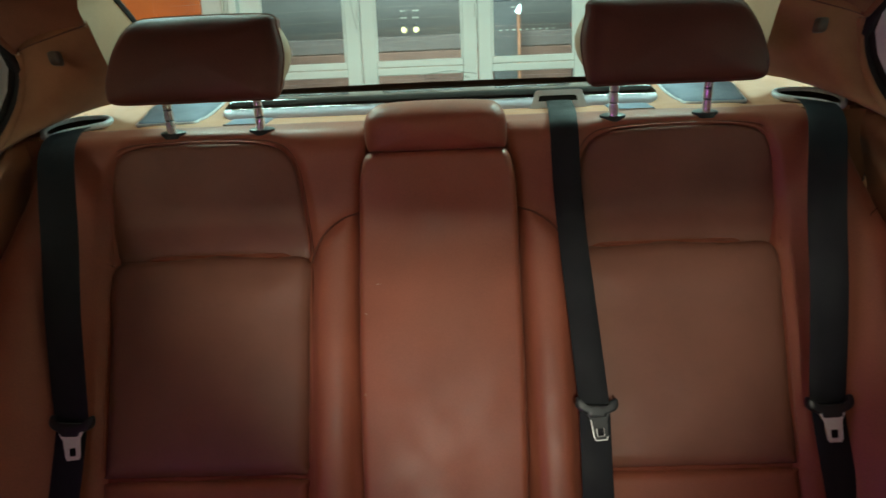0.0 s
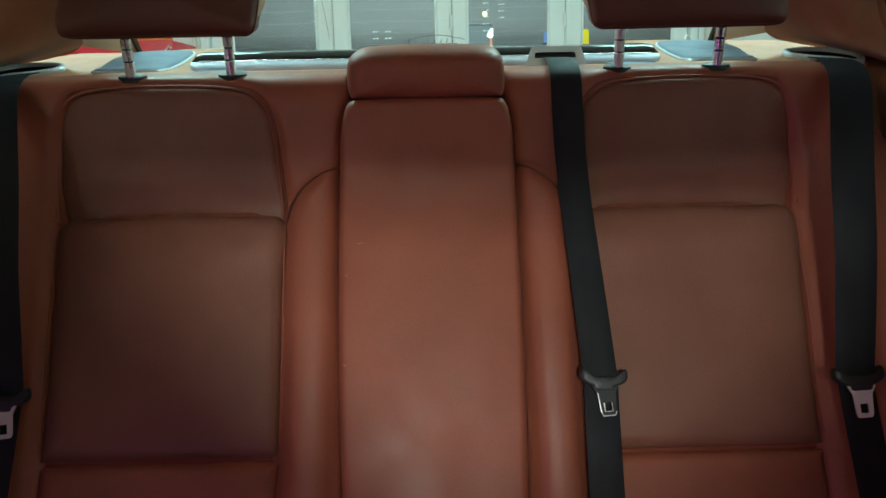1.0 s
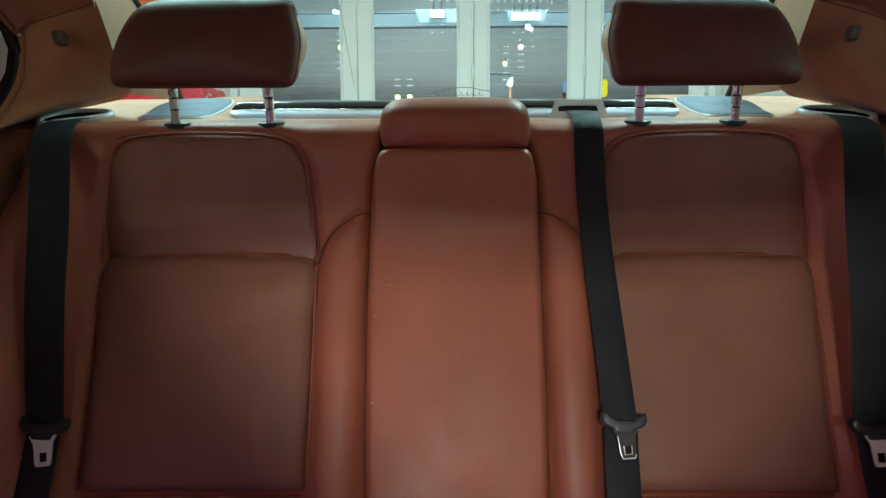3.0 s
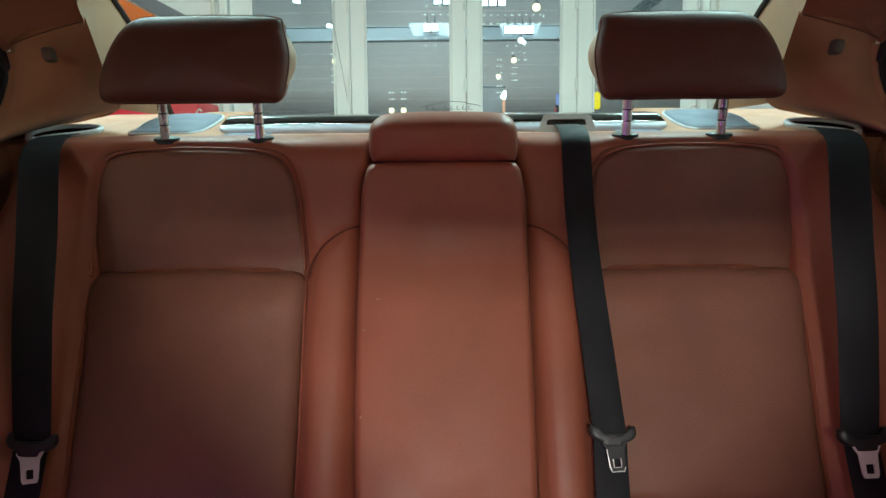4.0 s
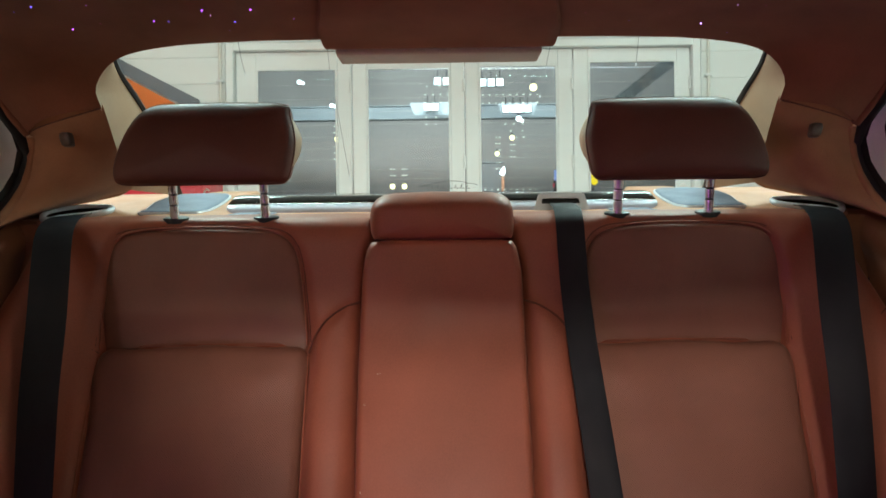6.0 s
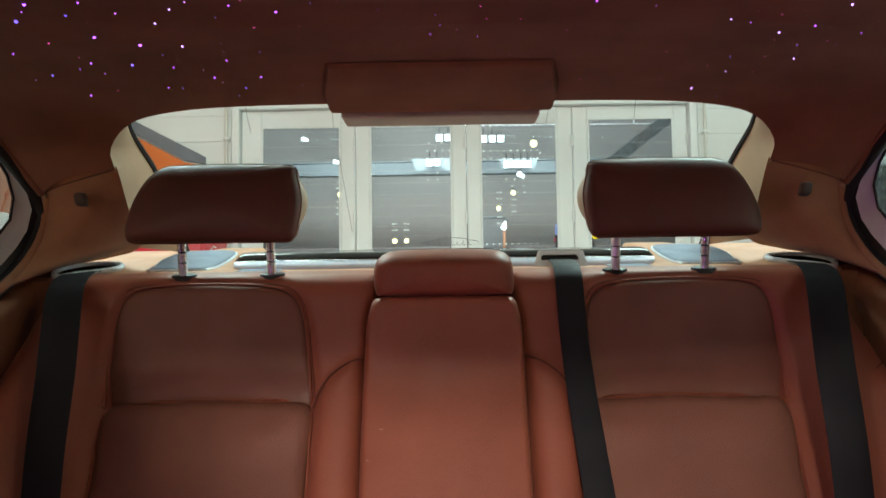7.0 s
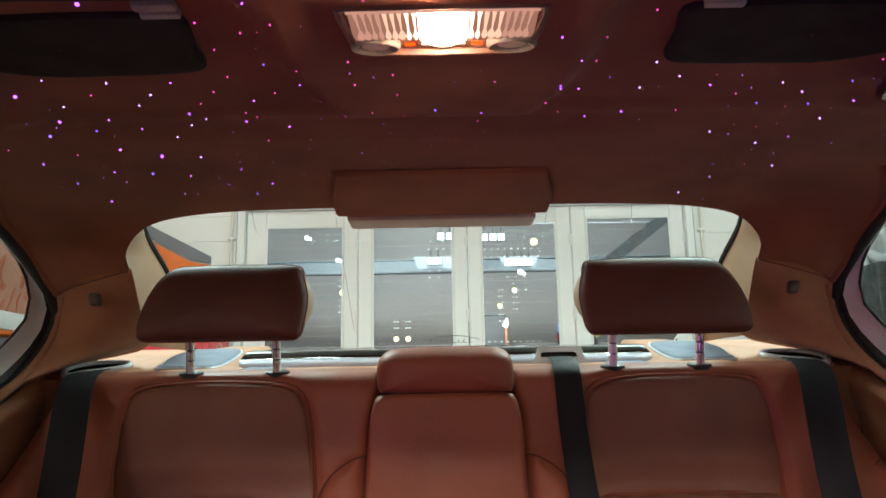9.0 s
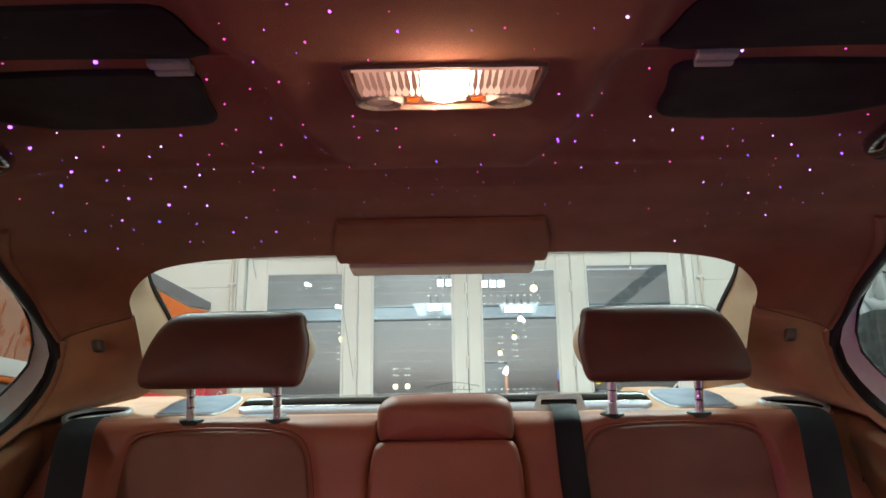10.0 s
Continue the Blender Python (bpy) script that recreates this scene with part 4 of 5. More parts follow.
def back_height(x, s):
    """Height of the backrest's leather over the profile near the inserts."""
    ax = abs(x)
    d1 = min(distance(up_poly, ax, s), distance(lo_poly, ax, s))
    d = 0.012 - 0.009 * float(step(0.020, 0.0, d1)) - 0.014 * float(step(s_of(0.99), s_of(1.04), s))
    return d + 0.062 * float(step(0.53, 0.645, ax) * step(s_of(1.02), s_of(0.82), s))


def on_back(outline, lift, r, n):
    return tube(bmesh.new(), [seat(x, s, back_height(x, s) + lift) for x, s in smooth_line(outline, n)], r, 6)


UPPER = [(0.205, 0.836), (0.212, 0.905), (0.218, 0.955), (0.227, 0.988), (0.250, 1.010), (0.295, 1.0185), (0.385, 1.021), (0.465, 1.0175), (0.503, 1.005),
         (0.520, 0.975), (0.525, 0.92), (0.519, 0.832), (0.45, 0.841), (0.36, 0.845), (0.27, 0.842)]
LOWER = [(0.205, 0.831), (0.27, 0.8395), (0.36, 0.8425), (0.45, 0.8385), (0.519, 0.829), (0.517, 0.72), (0.511, 0.62), (0.509, 0.549), (0.503, 0.543),
         (0.36, 0.543), (0.207, 0.543), (0.201, 0.554), (0.201, 0.66), (0.203, 0.75)]
ARM = [(-0.116, 0.93), (-0.111, 0.972), (-0.104, 0.993), (-0.085, 1.000), (0, 1.001), (0.088, 1.000), (0.107, 0.993), (0.114, 0.972), (0.119, 0.93), (0.1205, 0.80),
       (0.119, 0.60), (0.115, 0.49), (0.113, 0.415), (0.0, 0.412), (-0.107, 0.415), (-0.109, 0.49), (-0.1145, 0.60), (-0.1185, 0.80)]
BOLSTER = [(0.128, 0.900), (0.150, 0.893), (0.174, 0.876), (0.190, 0.852), (0.196, 0.81), (0.198, 0.72), (0.196, 0.60), (0.194, 0.49), (0.193, 0.42), (0.131, 0.42), (0.131, 0.49), (0.130, 0.60), (0.129, 0.76)]

ROLL = [(0.201, 0.530), (0.206, 0.5385), (0.36, 0.5390), (0.503, 0.5385), (0.5085, 0.530), (0.508, 0.48), (0.506, 0.425), (0.36, 0.420), (0.204, 0.425), (0.202, 0.48)]
DENT = (0.338, 0.957)
LINT = [(-0.110, 0.747), (-0.092, 0.787), (-0.112, 0.643)]
rear_seat = thing("rear_seat", "cinnamon brown leather rear bench seat with folded armrest", "car seat", at=(0, 1.15, 0.27))
up_r, lo_r, arm_f, bol_r = flat(UPPER), flat(LOWER), flat([(x * (1.028 if x > 0 else 1.052), z) for x, z in ARM]), flat(BOLSTER)
up_poly, lo_poly = smooth_line(up_r, 60, True), smooth_line(lo_r, 60, True)
roll_r = flat(ROLL)
roll_poly = smooth_line(roll_r, 60, True)
arm_poly, bol_poly = smooth_line(arm_f, 60, True), smooth_line(bol_r, 60, True)
s_top = P_S[-1]
xs = np.concatenate([np.linspace(-0.70, 0.70, 281)])
ss = np.concatenate([np.linspace(0, s_of(1.015), 62), np.linspace(s_of(1.015) + 0.006, s_top, 14)])
bm = bmesh.new()
rows = []
for s in ss:
    row = []
    for x in xs:
        ax = abs(x)
        d1 = min(distance(up_poly, ax, s), distance(lo_poly, ax, s), distance(roll_poly, ax, s))
        d2 = distance(arm_poly, x, s)
        if s > s_of(1.0):
            d2 = min(d2, max(abs(x) - 0.108, -0.02)) if s < s_of(1.03) else d2
        d = 0.012
        d -= 0.009 * float(step(0.020, 0.0, d1)) + 0.02 * float(step(0.002, -0.008, d1))
        d -= 0.045 * float(step(0.003, -0.004, d2))
        d -= 0.005 * float(step(0.012, 0.0, d2))
        d3 = distance(bol_poly, ax, s)
        if d3 < 0:
            f = min(1.0, -d3 / 0.014)
            d += 0.006 * math.sqrt(1 - (1 - f) ** 2) + 0.008 * math.sin(math.pi * min(1, max(0, (ax - 0.126) / 0.074))) * float(step(0, 0.03, -d3 + 0.01))
        # outer wings come forward towards the doors
        wing = step(0.53, 0.645, ax)
        grow = step(s_of(1.02), s_of(0.82), s)
        d += 0.062 * float(wing * grow) * (1 - 0.35 * float(step(0.655, 0.70, ax)))
        edge = step(s_of(1.0), s_top, s)
        d -= 0.014 * float(step(s_of(0.99), s_of(1.04), s))
        d += 0.0012 * noise.noise((x * 9, s * 9, 3.0))
        xm = float(np.interp(s, [s_of(z) for z in (0.50, 0.82, 0.92, 0.98, 1.03)], [0.70, 0.695, 0.668, 0.645, 0.592]))
        xm -= 0.010 * float(x > 0)
        xx = x if ax < 0.5 else math.copysign(0.5 + (ax - 0.5) * (xm - 0.5) / 0.2, x)
        d -= 0.05 * float(step(0.672, 0.702, ax)) ** 2
        row.append(seat(xx, s, d))
    row = [(row[0][0] - 0.004, row[0][1] + 0.10, row[0][2])] + row + [(row[-1][0] + 0.004, row[-1][1] + 0.10, row[-1][2])]
    rows.append(row)
grid(bm, rows)
part("backrest", bm, LEATHER, rear_seat)
for side in (1, -1):
    fl = lambda pts: [(side * x, s) for x, s in pts]
    part("upper_insert", pillow(fl(up_r), -0.006, 0.008, 0.010, 0.006, wrinkle=0.0008, seed=5 + side, swells=[(s_of(0.895), s_of(0.842), -0.013)], dents=[(DENT[0], s_of(DENT[1]), 0.012, 0.0035), (DENT[0] - 0.004, s_of(DENT[1] - 0.02), 0.010, 0.002)] if side > 0 else ()), LEATHER_PERF, rear_seat, "perforated leather upper insert")
    part("lower_insert", pillow(fl(lo_r), -0.008, 0.016, 0.020, 0.010, wrinkle=0.0009, seed=9 + side, swells=[(s_of(0.74), s_of(0.80), 0.004)]), LEATHER_PERF, rear_seat, "perforated leather lower insert")
    part("lower_roll", pillow(fl(roll_r), -0.008, 0.014, 0.014, 0.006, rows=36, wrinkle=0.0012, seed=15 + side), LEATHER, rear_seat, "plain leather lower roll")
    arc = [(0.124, 0.9025), (0.150, 0.8935), (0.175, 0.8755), (0.192, 0.850), (0.200, 0.825)]
    part("piping", piping(fl(flat(arc)), 0.0168, 0.0017, 30, False), STITCH, rear_seat, "dark seam piping")
    top_line = [(0.2055, 0.84), (0.2125, 0.905), (0.2185, 0.955), (0.2275, 0.989), (0.250, 1.011), (0.295, 1.0195), (0.385, 1.022), (0.465, 1.0185), (0.504, 1.006), (0.521, 0.975), (0.526, 0.92), (0.520, 0.835)]
    wide = [(0.2, 0.845)] + [(0.36 + (x - 0.36) * 1.035, min(z * 1.0035 + 0.0008, 1.0265)) for x, z in top_line[1:-1]] + [(0.527, 0.84)]
    part("piping", piping(fl(flat(top_line)), 0.0030, 0.0015, 90, False), LEATHER, rear_seat)
    part("piping", on_back(fl(flat(wide)), 0.0004, 0.0009, 90), STITCH, rear_seat, "dark seam piping")
    low_line = [(0.2035, 0.825), (0.202, 0.75), (0.2, 0.66), (0.199, 0.56)]
    part("piping", piping(fl(flat(low_line)), 0.004, 0.0015, 40, False), LEATHER, rear_seat)
    low_out = [(0.5205, 0.825), (0.5185, 0.72), (0.5125, 0.62), (0.5105, 0.555)]
    part("piping", piping(fl(flat(low_out)), 0.004, 0.0014, 40, False), LEATHER, rear_seat)
    # seat cushion
    rows = []
    for k in range(26):
        t = k / 25
        row = []
        for x in np.linspace(0.13, 0.69, 50):
            y = 0.985 - 0.52 * t
            z = 0.405 + 0.024 * math.sin(min(1, t * 6) * math.pi / 2) + 0.03 * t - 0.10 * max(0, t - 0.88) / 0.12 * max(0, t - 0.88) / 0.12
            z += 0.016 * float(step(0.50, 0.58, x)) * float(step(0.0, 0.1, t))
            z -= 0.004 * math.exp(-((x - 0.515) / 0.006) ** 2) + 0.004 * math.exp(-((x - 0.2) / 0.006) ** 2)
            row.append((side * x, y, z))
        rows.append(row)
    rows.insert(0, [(p[0], p[1] + 0.012, p[2] - 0.05) for p in rows[0]])
    rows.append([(p[0], p[1] - 0.02, p[2] - 0.16) for p in rows[-1]])
    bm = bmesh.new()
    grid(bm, rows)
    part("seat_cushion", bm, LEATHER, rear_seat, "smooth leather seat cushion")
    # headrest sockets
    for px in (0.277, 0.42):
        bm = bmesh.new()
        rings = []
        for rr, zz in ((0.0, 0.003), (0.015, 0.003), (0.020, 0.0015), (0.021, -0.006)):
            rings.append([(side * px + rr * math.cos(a), 1.230 + 0.62 * rr * math.sin(a), 1.0375 + zz + 0.14 * rr * math.sin(a)) for a in np.linspace(0, 2 * math.pi, 25)[:-1]])
        grid(bm, rings, close_v=True)
        part("headrest_socket", bm, BLACK, rear_seat, "black plastic headrest socket")

crease = [(-0.579, 0.864), (-0.551, 0.846), (-0.520, 0.832)]
bm = on_back(flat(crease), 0.0004, 0.0010, 16)
part("wing_seam", bm, STITCH, rear_seat, "thin dark wing seam")
bm = on_back(flat([(0.646, 0.880), (0.634, 0.866), (0.628, 0.842), (0.627, 0.800)]), 0.0006, 0.0010, 20)
part("wing_seam", bm, STITCH, rear_seat, "thin dark wing seam")
part("armrest", pillow(arm_f, 0.018, 0.022, 0.010, 0.005, depth=0.03, wrinkle=0.0002, seed=1, dents=[(-0.022, s_of(0.826), 0.016, 0.0015)]), LEATHER, rear_seat, "folded-up leather armrest")
# middle head pad above the armrest
o = smooth_line([(-0.104, 1.004), (-0.1075, 1.03), (-0.104, 1.052), (-0.092, 1.066), (-0.07, 1.0715), (0, 1.0735), (0.072, 1.0715), (0.095, 1.066), (0.1055, 1.052), (0.109, 1.03), (0.107, 1.004), (0.095, 1.0), (0, 0.999), (-0.09, 1.0)], 120, True)
c = np.array([0.0, 1.035])
bm = bmesh.new()
rows = []
for f, y in ((0.0, 1.152), (0.4, 1.153), (0.7, 1.155), (0.86, 1.159), (0.95, 1.166), (1.0, 1.178), (1.0, 1.20), (0.97, 1.225), (0.88, 1.24), (0.6, 1.245), (0.0, 1.246)):
    row = []
    for p in o:
        z = c[1] + (p[1] - c[1]) * f
        lean = 0.030 * max(0.0, (z - 1.042) / 0.0315) ** 2 * float(step(1.235, 1.17, y))
        row.append((c[0] + (p[0] - c[0]) * f, y + 0.03 * (1.04 - z) + lean, z))
    rows.append(row)
grid(bm, rows, close_v=True)
bmesh.ops.remove_doubles(bm, verts=bm.verts, dist=0.0003)
part("middle_head_pad", bm, LEATHER, rear_seat)


bm = bmesh.new()
rng = random.Random(3)
for x, z in LINT:
    for k in range(2):
        p = Vector(seat(x + rng.uniform(-0.003, 0.003), s_of(z + rng.uniform(-0.001, 0.001)), 0.0465))
        bmesh.ops.create_icosphere(bm, subdivisions=1, radius=1.0, matrix=Matrix.Translation(p) @ Matrix.Diagonal((rng.uniform(0.0008, 0.0016), 0.0005, rng.uniform(0.0005, 0.0008), 1)))
tagged(part("lint_specks", bm, mat("pale_lint", (0.5, 0.36, 0.28), 0.9), None), "pale specks of lint on the brown leather armrest", "lint", "", "stuff")


# ---- headrests ----------------------------------------------------------
SHELL_LEATHER = mat("pale_shell_leather", (0.46, 0.33, 0.22), 0.5, vary=0.08, big=9, fine=420, bump=0.2, cell=True)


def headrest(side):
    hr = thing("headrest", "dark brown leather rear headrest on two chrome posts", "headrest", "rear headrests", (side * 0.35, 1.22, 1.05))
    out = smooth_line([(0.232, 1.087), (0.224, 1.105), (0.219, 1.150), (0.228, 1.190), (0.236, 1.2065), (0.30, 1.2100), (0.40, 1.2095), (0.437, 1.206), (0.460, 1.190),
                       (0.477, 1.160), (0.487, 1.125), (0.4875, 1.100), (0.478, 1.088), (0.44, 1.0855), (0.34, 1.0855), (0.26, 1.0855)], 140, True)
    c = np.array([0.352, 1.148])
    rows, back = [], []
    for f, y in ((0.0, 1.143), (0.3, 1.144), (0.55, 1.147), (0.75, 1.151), (0.88, 1.156), (0.95, 1.161), (0.985, 1.167), (1.0, 1.175)):
        rows.append([(side * (c[0] + (p[0] - c[0]) * f), y + 0.22 * ((c[1] + (p[1] - c[1]) * f) - 1.148), c[1] + (p[1] - c[1]) * f) for p in out])
    bm = bmesh.new()
    grid(bm, rows, close_v=True)
    bmesh.ops.remove_doubles(bm, verts=bm.verts, dist=0.0003)
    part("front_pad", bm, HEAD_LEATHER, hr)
    for f, y in ((0.985, 1.1745), (0.985, 1.18), (0.975, 1.20), (0.95, 1.225), (0.90, 1.245), (0.8, 1.258), (0.5, 1.264), (0.0, 1.266)):
        back.append([(side * (c[0] + (p[0] - c[0]) * f), y + 0.22 * ((c[1] + (p[1] - c[1]) * f) - 1.148), c[1] + (p[1] - c[1]) * f + 0.10 * (y - 1.175)) for p in out])
    bm = bmesh.new()
    grid(bm, back, close_v=True)
    bmesh.ops.remove_doubles(bm, verts=bm.verts, dist=0.0003)
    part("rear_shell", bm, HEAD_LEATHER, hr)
    inner_edge = smooth_line([(0.228, 1.192), (0.221, 1.165), (0.2185, 1.148), (0.2205, 1.125), (0.226, 1.103)], 24)
    panel = []
    for k in range(11):
        t = k / 10
        y = 1.178 + 0.062 * t
        panel.append([(side * (p[0] + 0.004 - 0.0135 * math.sin(math.pi * min(1, t * 1.15)) * math.sin(math.pi * m / 23) ** 0.6 + 0.012 * t), y + 0.22 * (p[1] - 1.148), p[1] + 0.10 * (y - 1.175)) for m, p in enumerate(inner_edge)])
    bm = bmesh.new()
    grid(bm, panel)
    part("side_panel", bm, SHELL_LEATHER, hr, "cream leather side panel")
    bm = bmesh.new()
    tube(bm, [(side * (c[0] + (p[0] - c[0]) * 0.993), 1.1745 + 0.22 * (p[1] - 1.148), c[1] + (p[1] - c[1]) * 0.993) for p in out], 0.0022, 6, closed=True)
    part("piping", bm, STITCH, hr, "dark seam piping")
    for px in (0.277, 0.42):
        a, b = Vector((side * px, 1.226, 1.034)), Vector((side * px, 1.212, 1.105))
        pts, rad = [], []
        marks = (0.34, 0.58, 0.80)
        for k in range(61):
            t = k / 60
            pts.append(a.lerp(b, t))
            rad.append(0.0056 if any(abs(t - m) < 0.02 for m in marks) else 0.0072)
        post = part("post", tube(bmesh.new(), pts, rad, 20), POST_STEEL, hr, "notched chrome post")
        # Black rings put the notches' shadow into the colour.
        bm = bmesh.new()
        for mk in marks:
            tube(bm, [a.lerp(b, mk - 0.014), a.lerp(b, mk + 0.014)], 0.0062, 16)
        part("notch_shade_rings", bm, BLACK, post, "dark rings for the shade in the notches")
    return hr


headrest(1)
headrest(-1)

# ---- parcel shelf -------------------------------------------------------
def shelf_z(y, x=0.45):
    """Height of the shelf, lower behind the blind than beside it."""
    side = float(np.interp(y, [1.24, 1.28, 1.30, 1.355, 1.38, 1.50, 1.66], [1.036, 1.0425, 1.0440, 1.0500, 1.0560, 1.086, 1.108]))
    return side - float(np.interp(y, [1.38, 1.50, 1.66], [0.0, 0.010, 0.026])) * float(step(0.400, 0.375, abs(x)))


bm = bmesh.new()
rows = []
for y in np.linspace(1.255, 1.66, 40):
    rows.append([(x, y, shelf_z(y, x) + 0.004 * float(step(0.36, 0.40, abs(x)) * step(0.52, 0.48, abs(x)))) for x in np.linspace(-0.69, 0.69, 120)])
grid(bm, rows)
grid(bm, [[(x, 1.2555, z) for x in (-0.655, 0.655)] for z in (shelf_z(1.255) - 0.0005, 0.75)])
setting("parcel_shelf", bm, SHELF, "tan leather covered parcel shelf behind the seat", "parcel shelf")
for side in (1, -1):
    out = smooth_line([(0.500, 1.300), (0.512, 1.312), (0.526, 1.38), (0.532, 1.44), (0.515, 1.50), (0.46, 1.52), (0.415, 1.50), (0.405, 1.42), (0.412, 1.34), (0.418, 1.304)], 80, True)
    sp = thing("speaker_grille", "blue-grey cloth speaker grille set in the parcel shelf", "speaker grille", "parcel shelf speakers", (side * 0.43, 1.42, 1.07))
    c = out.mean(axis=0)
    bm = bmesh.new()
    rows = []
    for f, dz in ((1.0, 0.0), (1.0, 0.006), (0.96, 0.0095), (0.88, 0.0105), (0.5, 0.0125), (0.0, 0.0130)):
        rows.append([(side * (c[0] + (p[0] - c[0]) * f), c[1] + (p[1] - c[1]) * f, shelf_z(c[1] + (p[1] - c[1]) * f) + dz) for p in out])
    grid(bm, rows, close_v=True)
    bmesh.ops.remove_doubles(bm, verts=bm.verts, dist=0.0002)
    part("cloth", bm, GRILLE, sp)
    bm = bmesh.new()
    tube(bm, [(side * p[0], p[1], shelf_z(p[1]) + 0.005) for p in out], 0.0028, 6, closed=True)
    part("rim", bm, SATIN, sp, "grey plastic rim")
    # small blind hook near the glass
    hk = thing("blind_hook", "small chrome sunblind hook standing on the shelf", "hook", "sunblind hooks", (side * 0.481, 1.55, 1.095))
    hx, hy, hz = side * 0.481, 1.55, shelf_z(1.55)
    part("stem", tube(bmesh.new(), [(hx, hy, hz), (hx, hy, hz + 0.010), (hx + 0.006, hy, hz + 0.016), (hx + 0.010, hy, hz + 0.012)], 0.0018, 6), STEEL, hk)
    part("foot", boxed((hx - 0.006, hy - 0.005, hz), (hx + 0.008, hy + 0.005, hz + 0.004), 0.001, 1), BLACK, hk)
    # lighter strip in front of the roller blind
    bm = bmesh.new()
    vy = np.linspace(1.284, 1.347, 8)
    grid(bm, [[(side * 0.322 + u * 0.036, y, shelf_z(y) - 0.004) for y in vy] if e else [(side * 0.322 + u * 0.034, y, shelf_z(y) + 0.0025) for y in vy] for u, e in ((-1, 1), (-1, 0), (1, 0), (1, 1))])
    tagged(part("vent_strip", bm, GRILLE, None), "blue-grey slotted air strip in the parcel shelf", "vent", "shelf vents")

# roller blind cassette
rb = thing("roller_blind", "black and aluminium roller sunblind cassette on the shelf", "sunblind", at=(0, 1.42, 1.07))
bm = bmesh.new()
cols = []
sec = smooth_line([(1.3795, 1.054), (1.3795, 1.066), (1.384, 1.076), (1.392, 1.0815), (1.42, 1.086), (1.452, 1.0885), (1.462, 1.080)], 18)
ends = [0.386, 0.383, 0.379, 0.374, 0.368, 0.36]
for x in np.concatenate([[-e for e in ends], np.linspace(-0.34, 0.34, 9), ends[::-1]]):
    f = 1 - 0.75 * float(step(0.370, 0.388, abs(x))) ** 1.5
    cols.append([(x, 1.40 + (p[0] - 1.40) * f, 1.067 + (p[1] - 1.067) * f) for p in sec])
grid(bm, cols)
part("cassette", bm, GLOSS, rb, "glossy black cassette")
bm = bmesh.new()
cols = []
for x in np.concatenate([[-0.381, -0.376, -0.366, -0.355], np.linspace(-0.34, 0.34, 9), [0.355, 0.366, 0.376, 0.381]]):
    f = 1 - 0.55 * float(step(0.368, 0.381, abs(x)))
    cols.append([(x, 1.3790, 1.0670), (x, 1.3785, 1.0668), (x, 1.3785 - 0.0125 * f, 1.0660), (x, 1.3785 - 0.0255 * f, 1.0660 - 0.0138 * f), (x, 1.3785 - 0.0260 * f, 1.0655 - 0.0180 * f), (x, 1.3790, 1.0655 - 0.0180 * f)])
grid(bm, cols)
part("front_strip", bm, ALU, rb, "brushed aluminium strip")
part("upper_strip", boxed((-0.366, 1.3660, 1.0661), (0.366, 1.3790, 1.0674), 0.0006, 1), CHROME, rb, "thin bright strip")
part("pull_bar", boxed((-0.36, 1.464, 1.077), (0.36, 1.498, 1.0890), 0.005, 3), GLOSS, rb, "glossy dark pull bar")


# ---- seat belts ---------------------------------------------------------
def ribbon(path, across, width, thick=0.0016, n=60):
    p = smooth_line(path, n)
    a = smooth_line(across, n)
    rows = []
    for i in range(n):
        t = p[min(i + 1, n - 1)] - p[max(i - 1, 0)]
        t /= np.linalg.norm(t)
        w = a[i] - t * a[i].dot(t)
        w /= np.linalg.norm(w)
        nn = np.cross(t, w)
        hw = width / 2
        rows.append([tuple(p[i] + w * u * hw + nn * v * thick) for u, v in ((-1, 0), (-0.9, 0.6), (-0.3, 0.7), (0.3, 0.7), (0.9, 0.6), (1, 0), (0.9, -0.6), (-0.9, -0.6))])
    bm = bmesh.new()
    vs = grid(bm, rows, close_v=True)
    bm.faces.new(vs[0])
    bm.faces.new(vs[-1][::-1])
    return bm


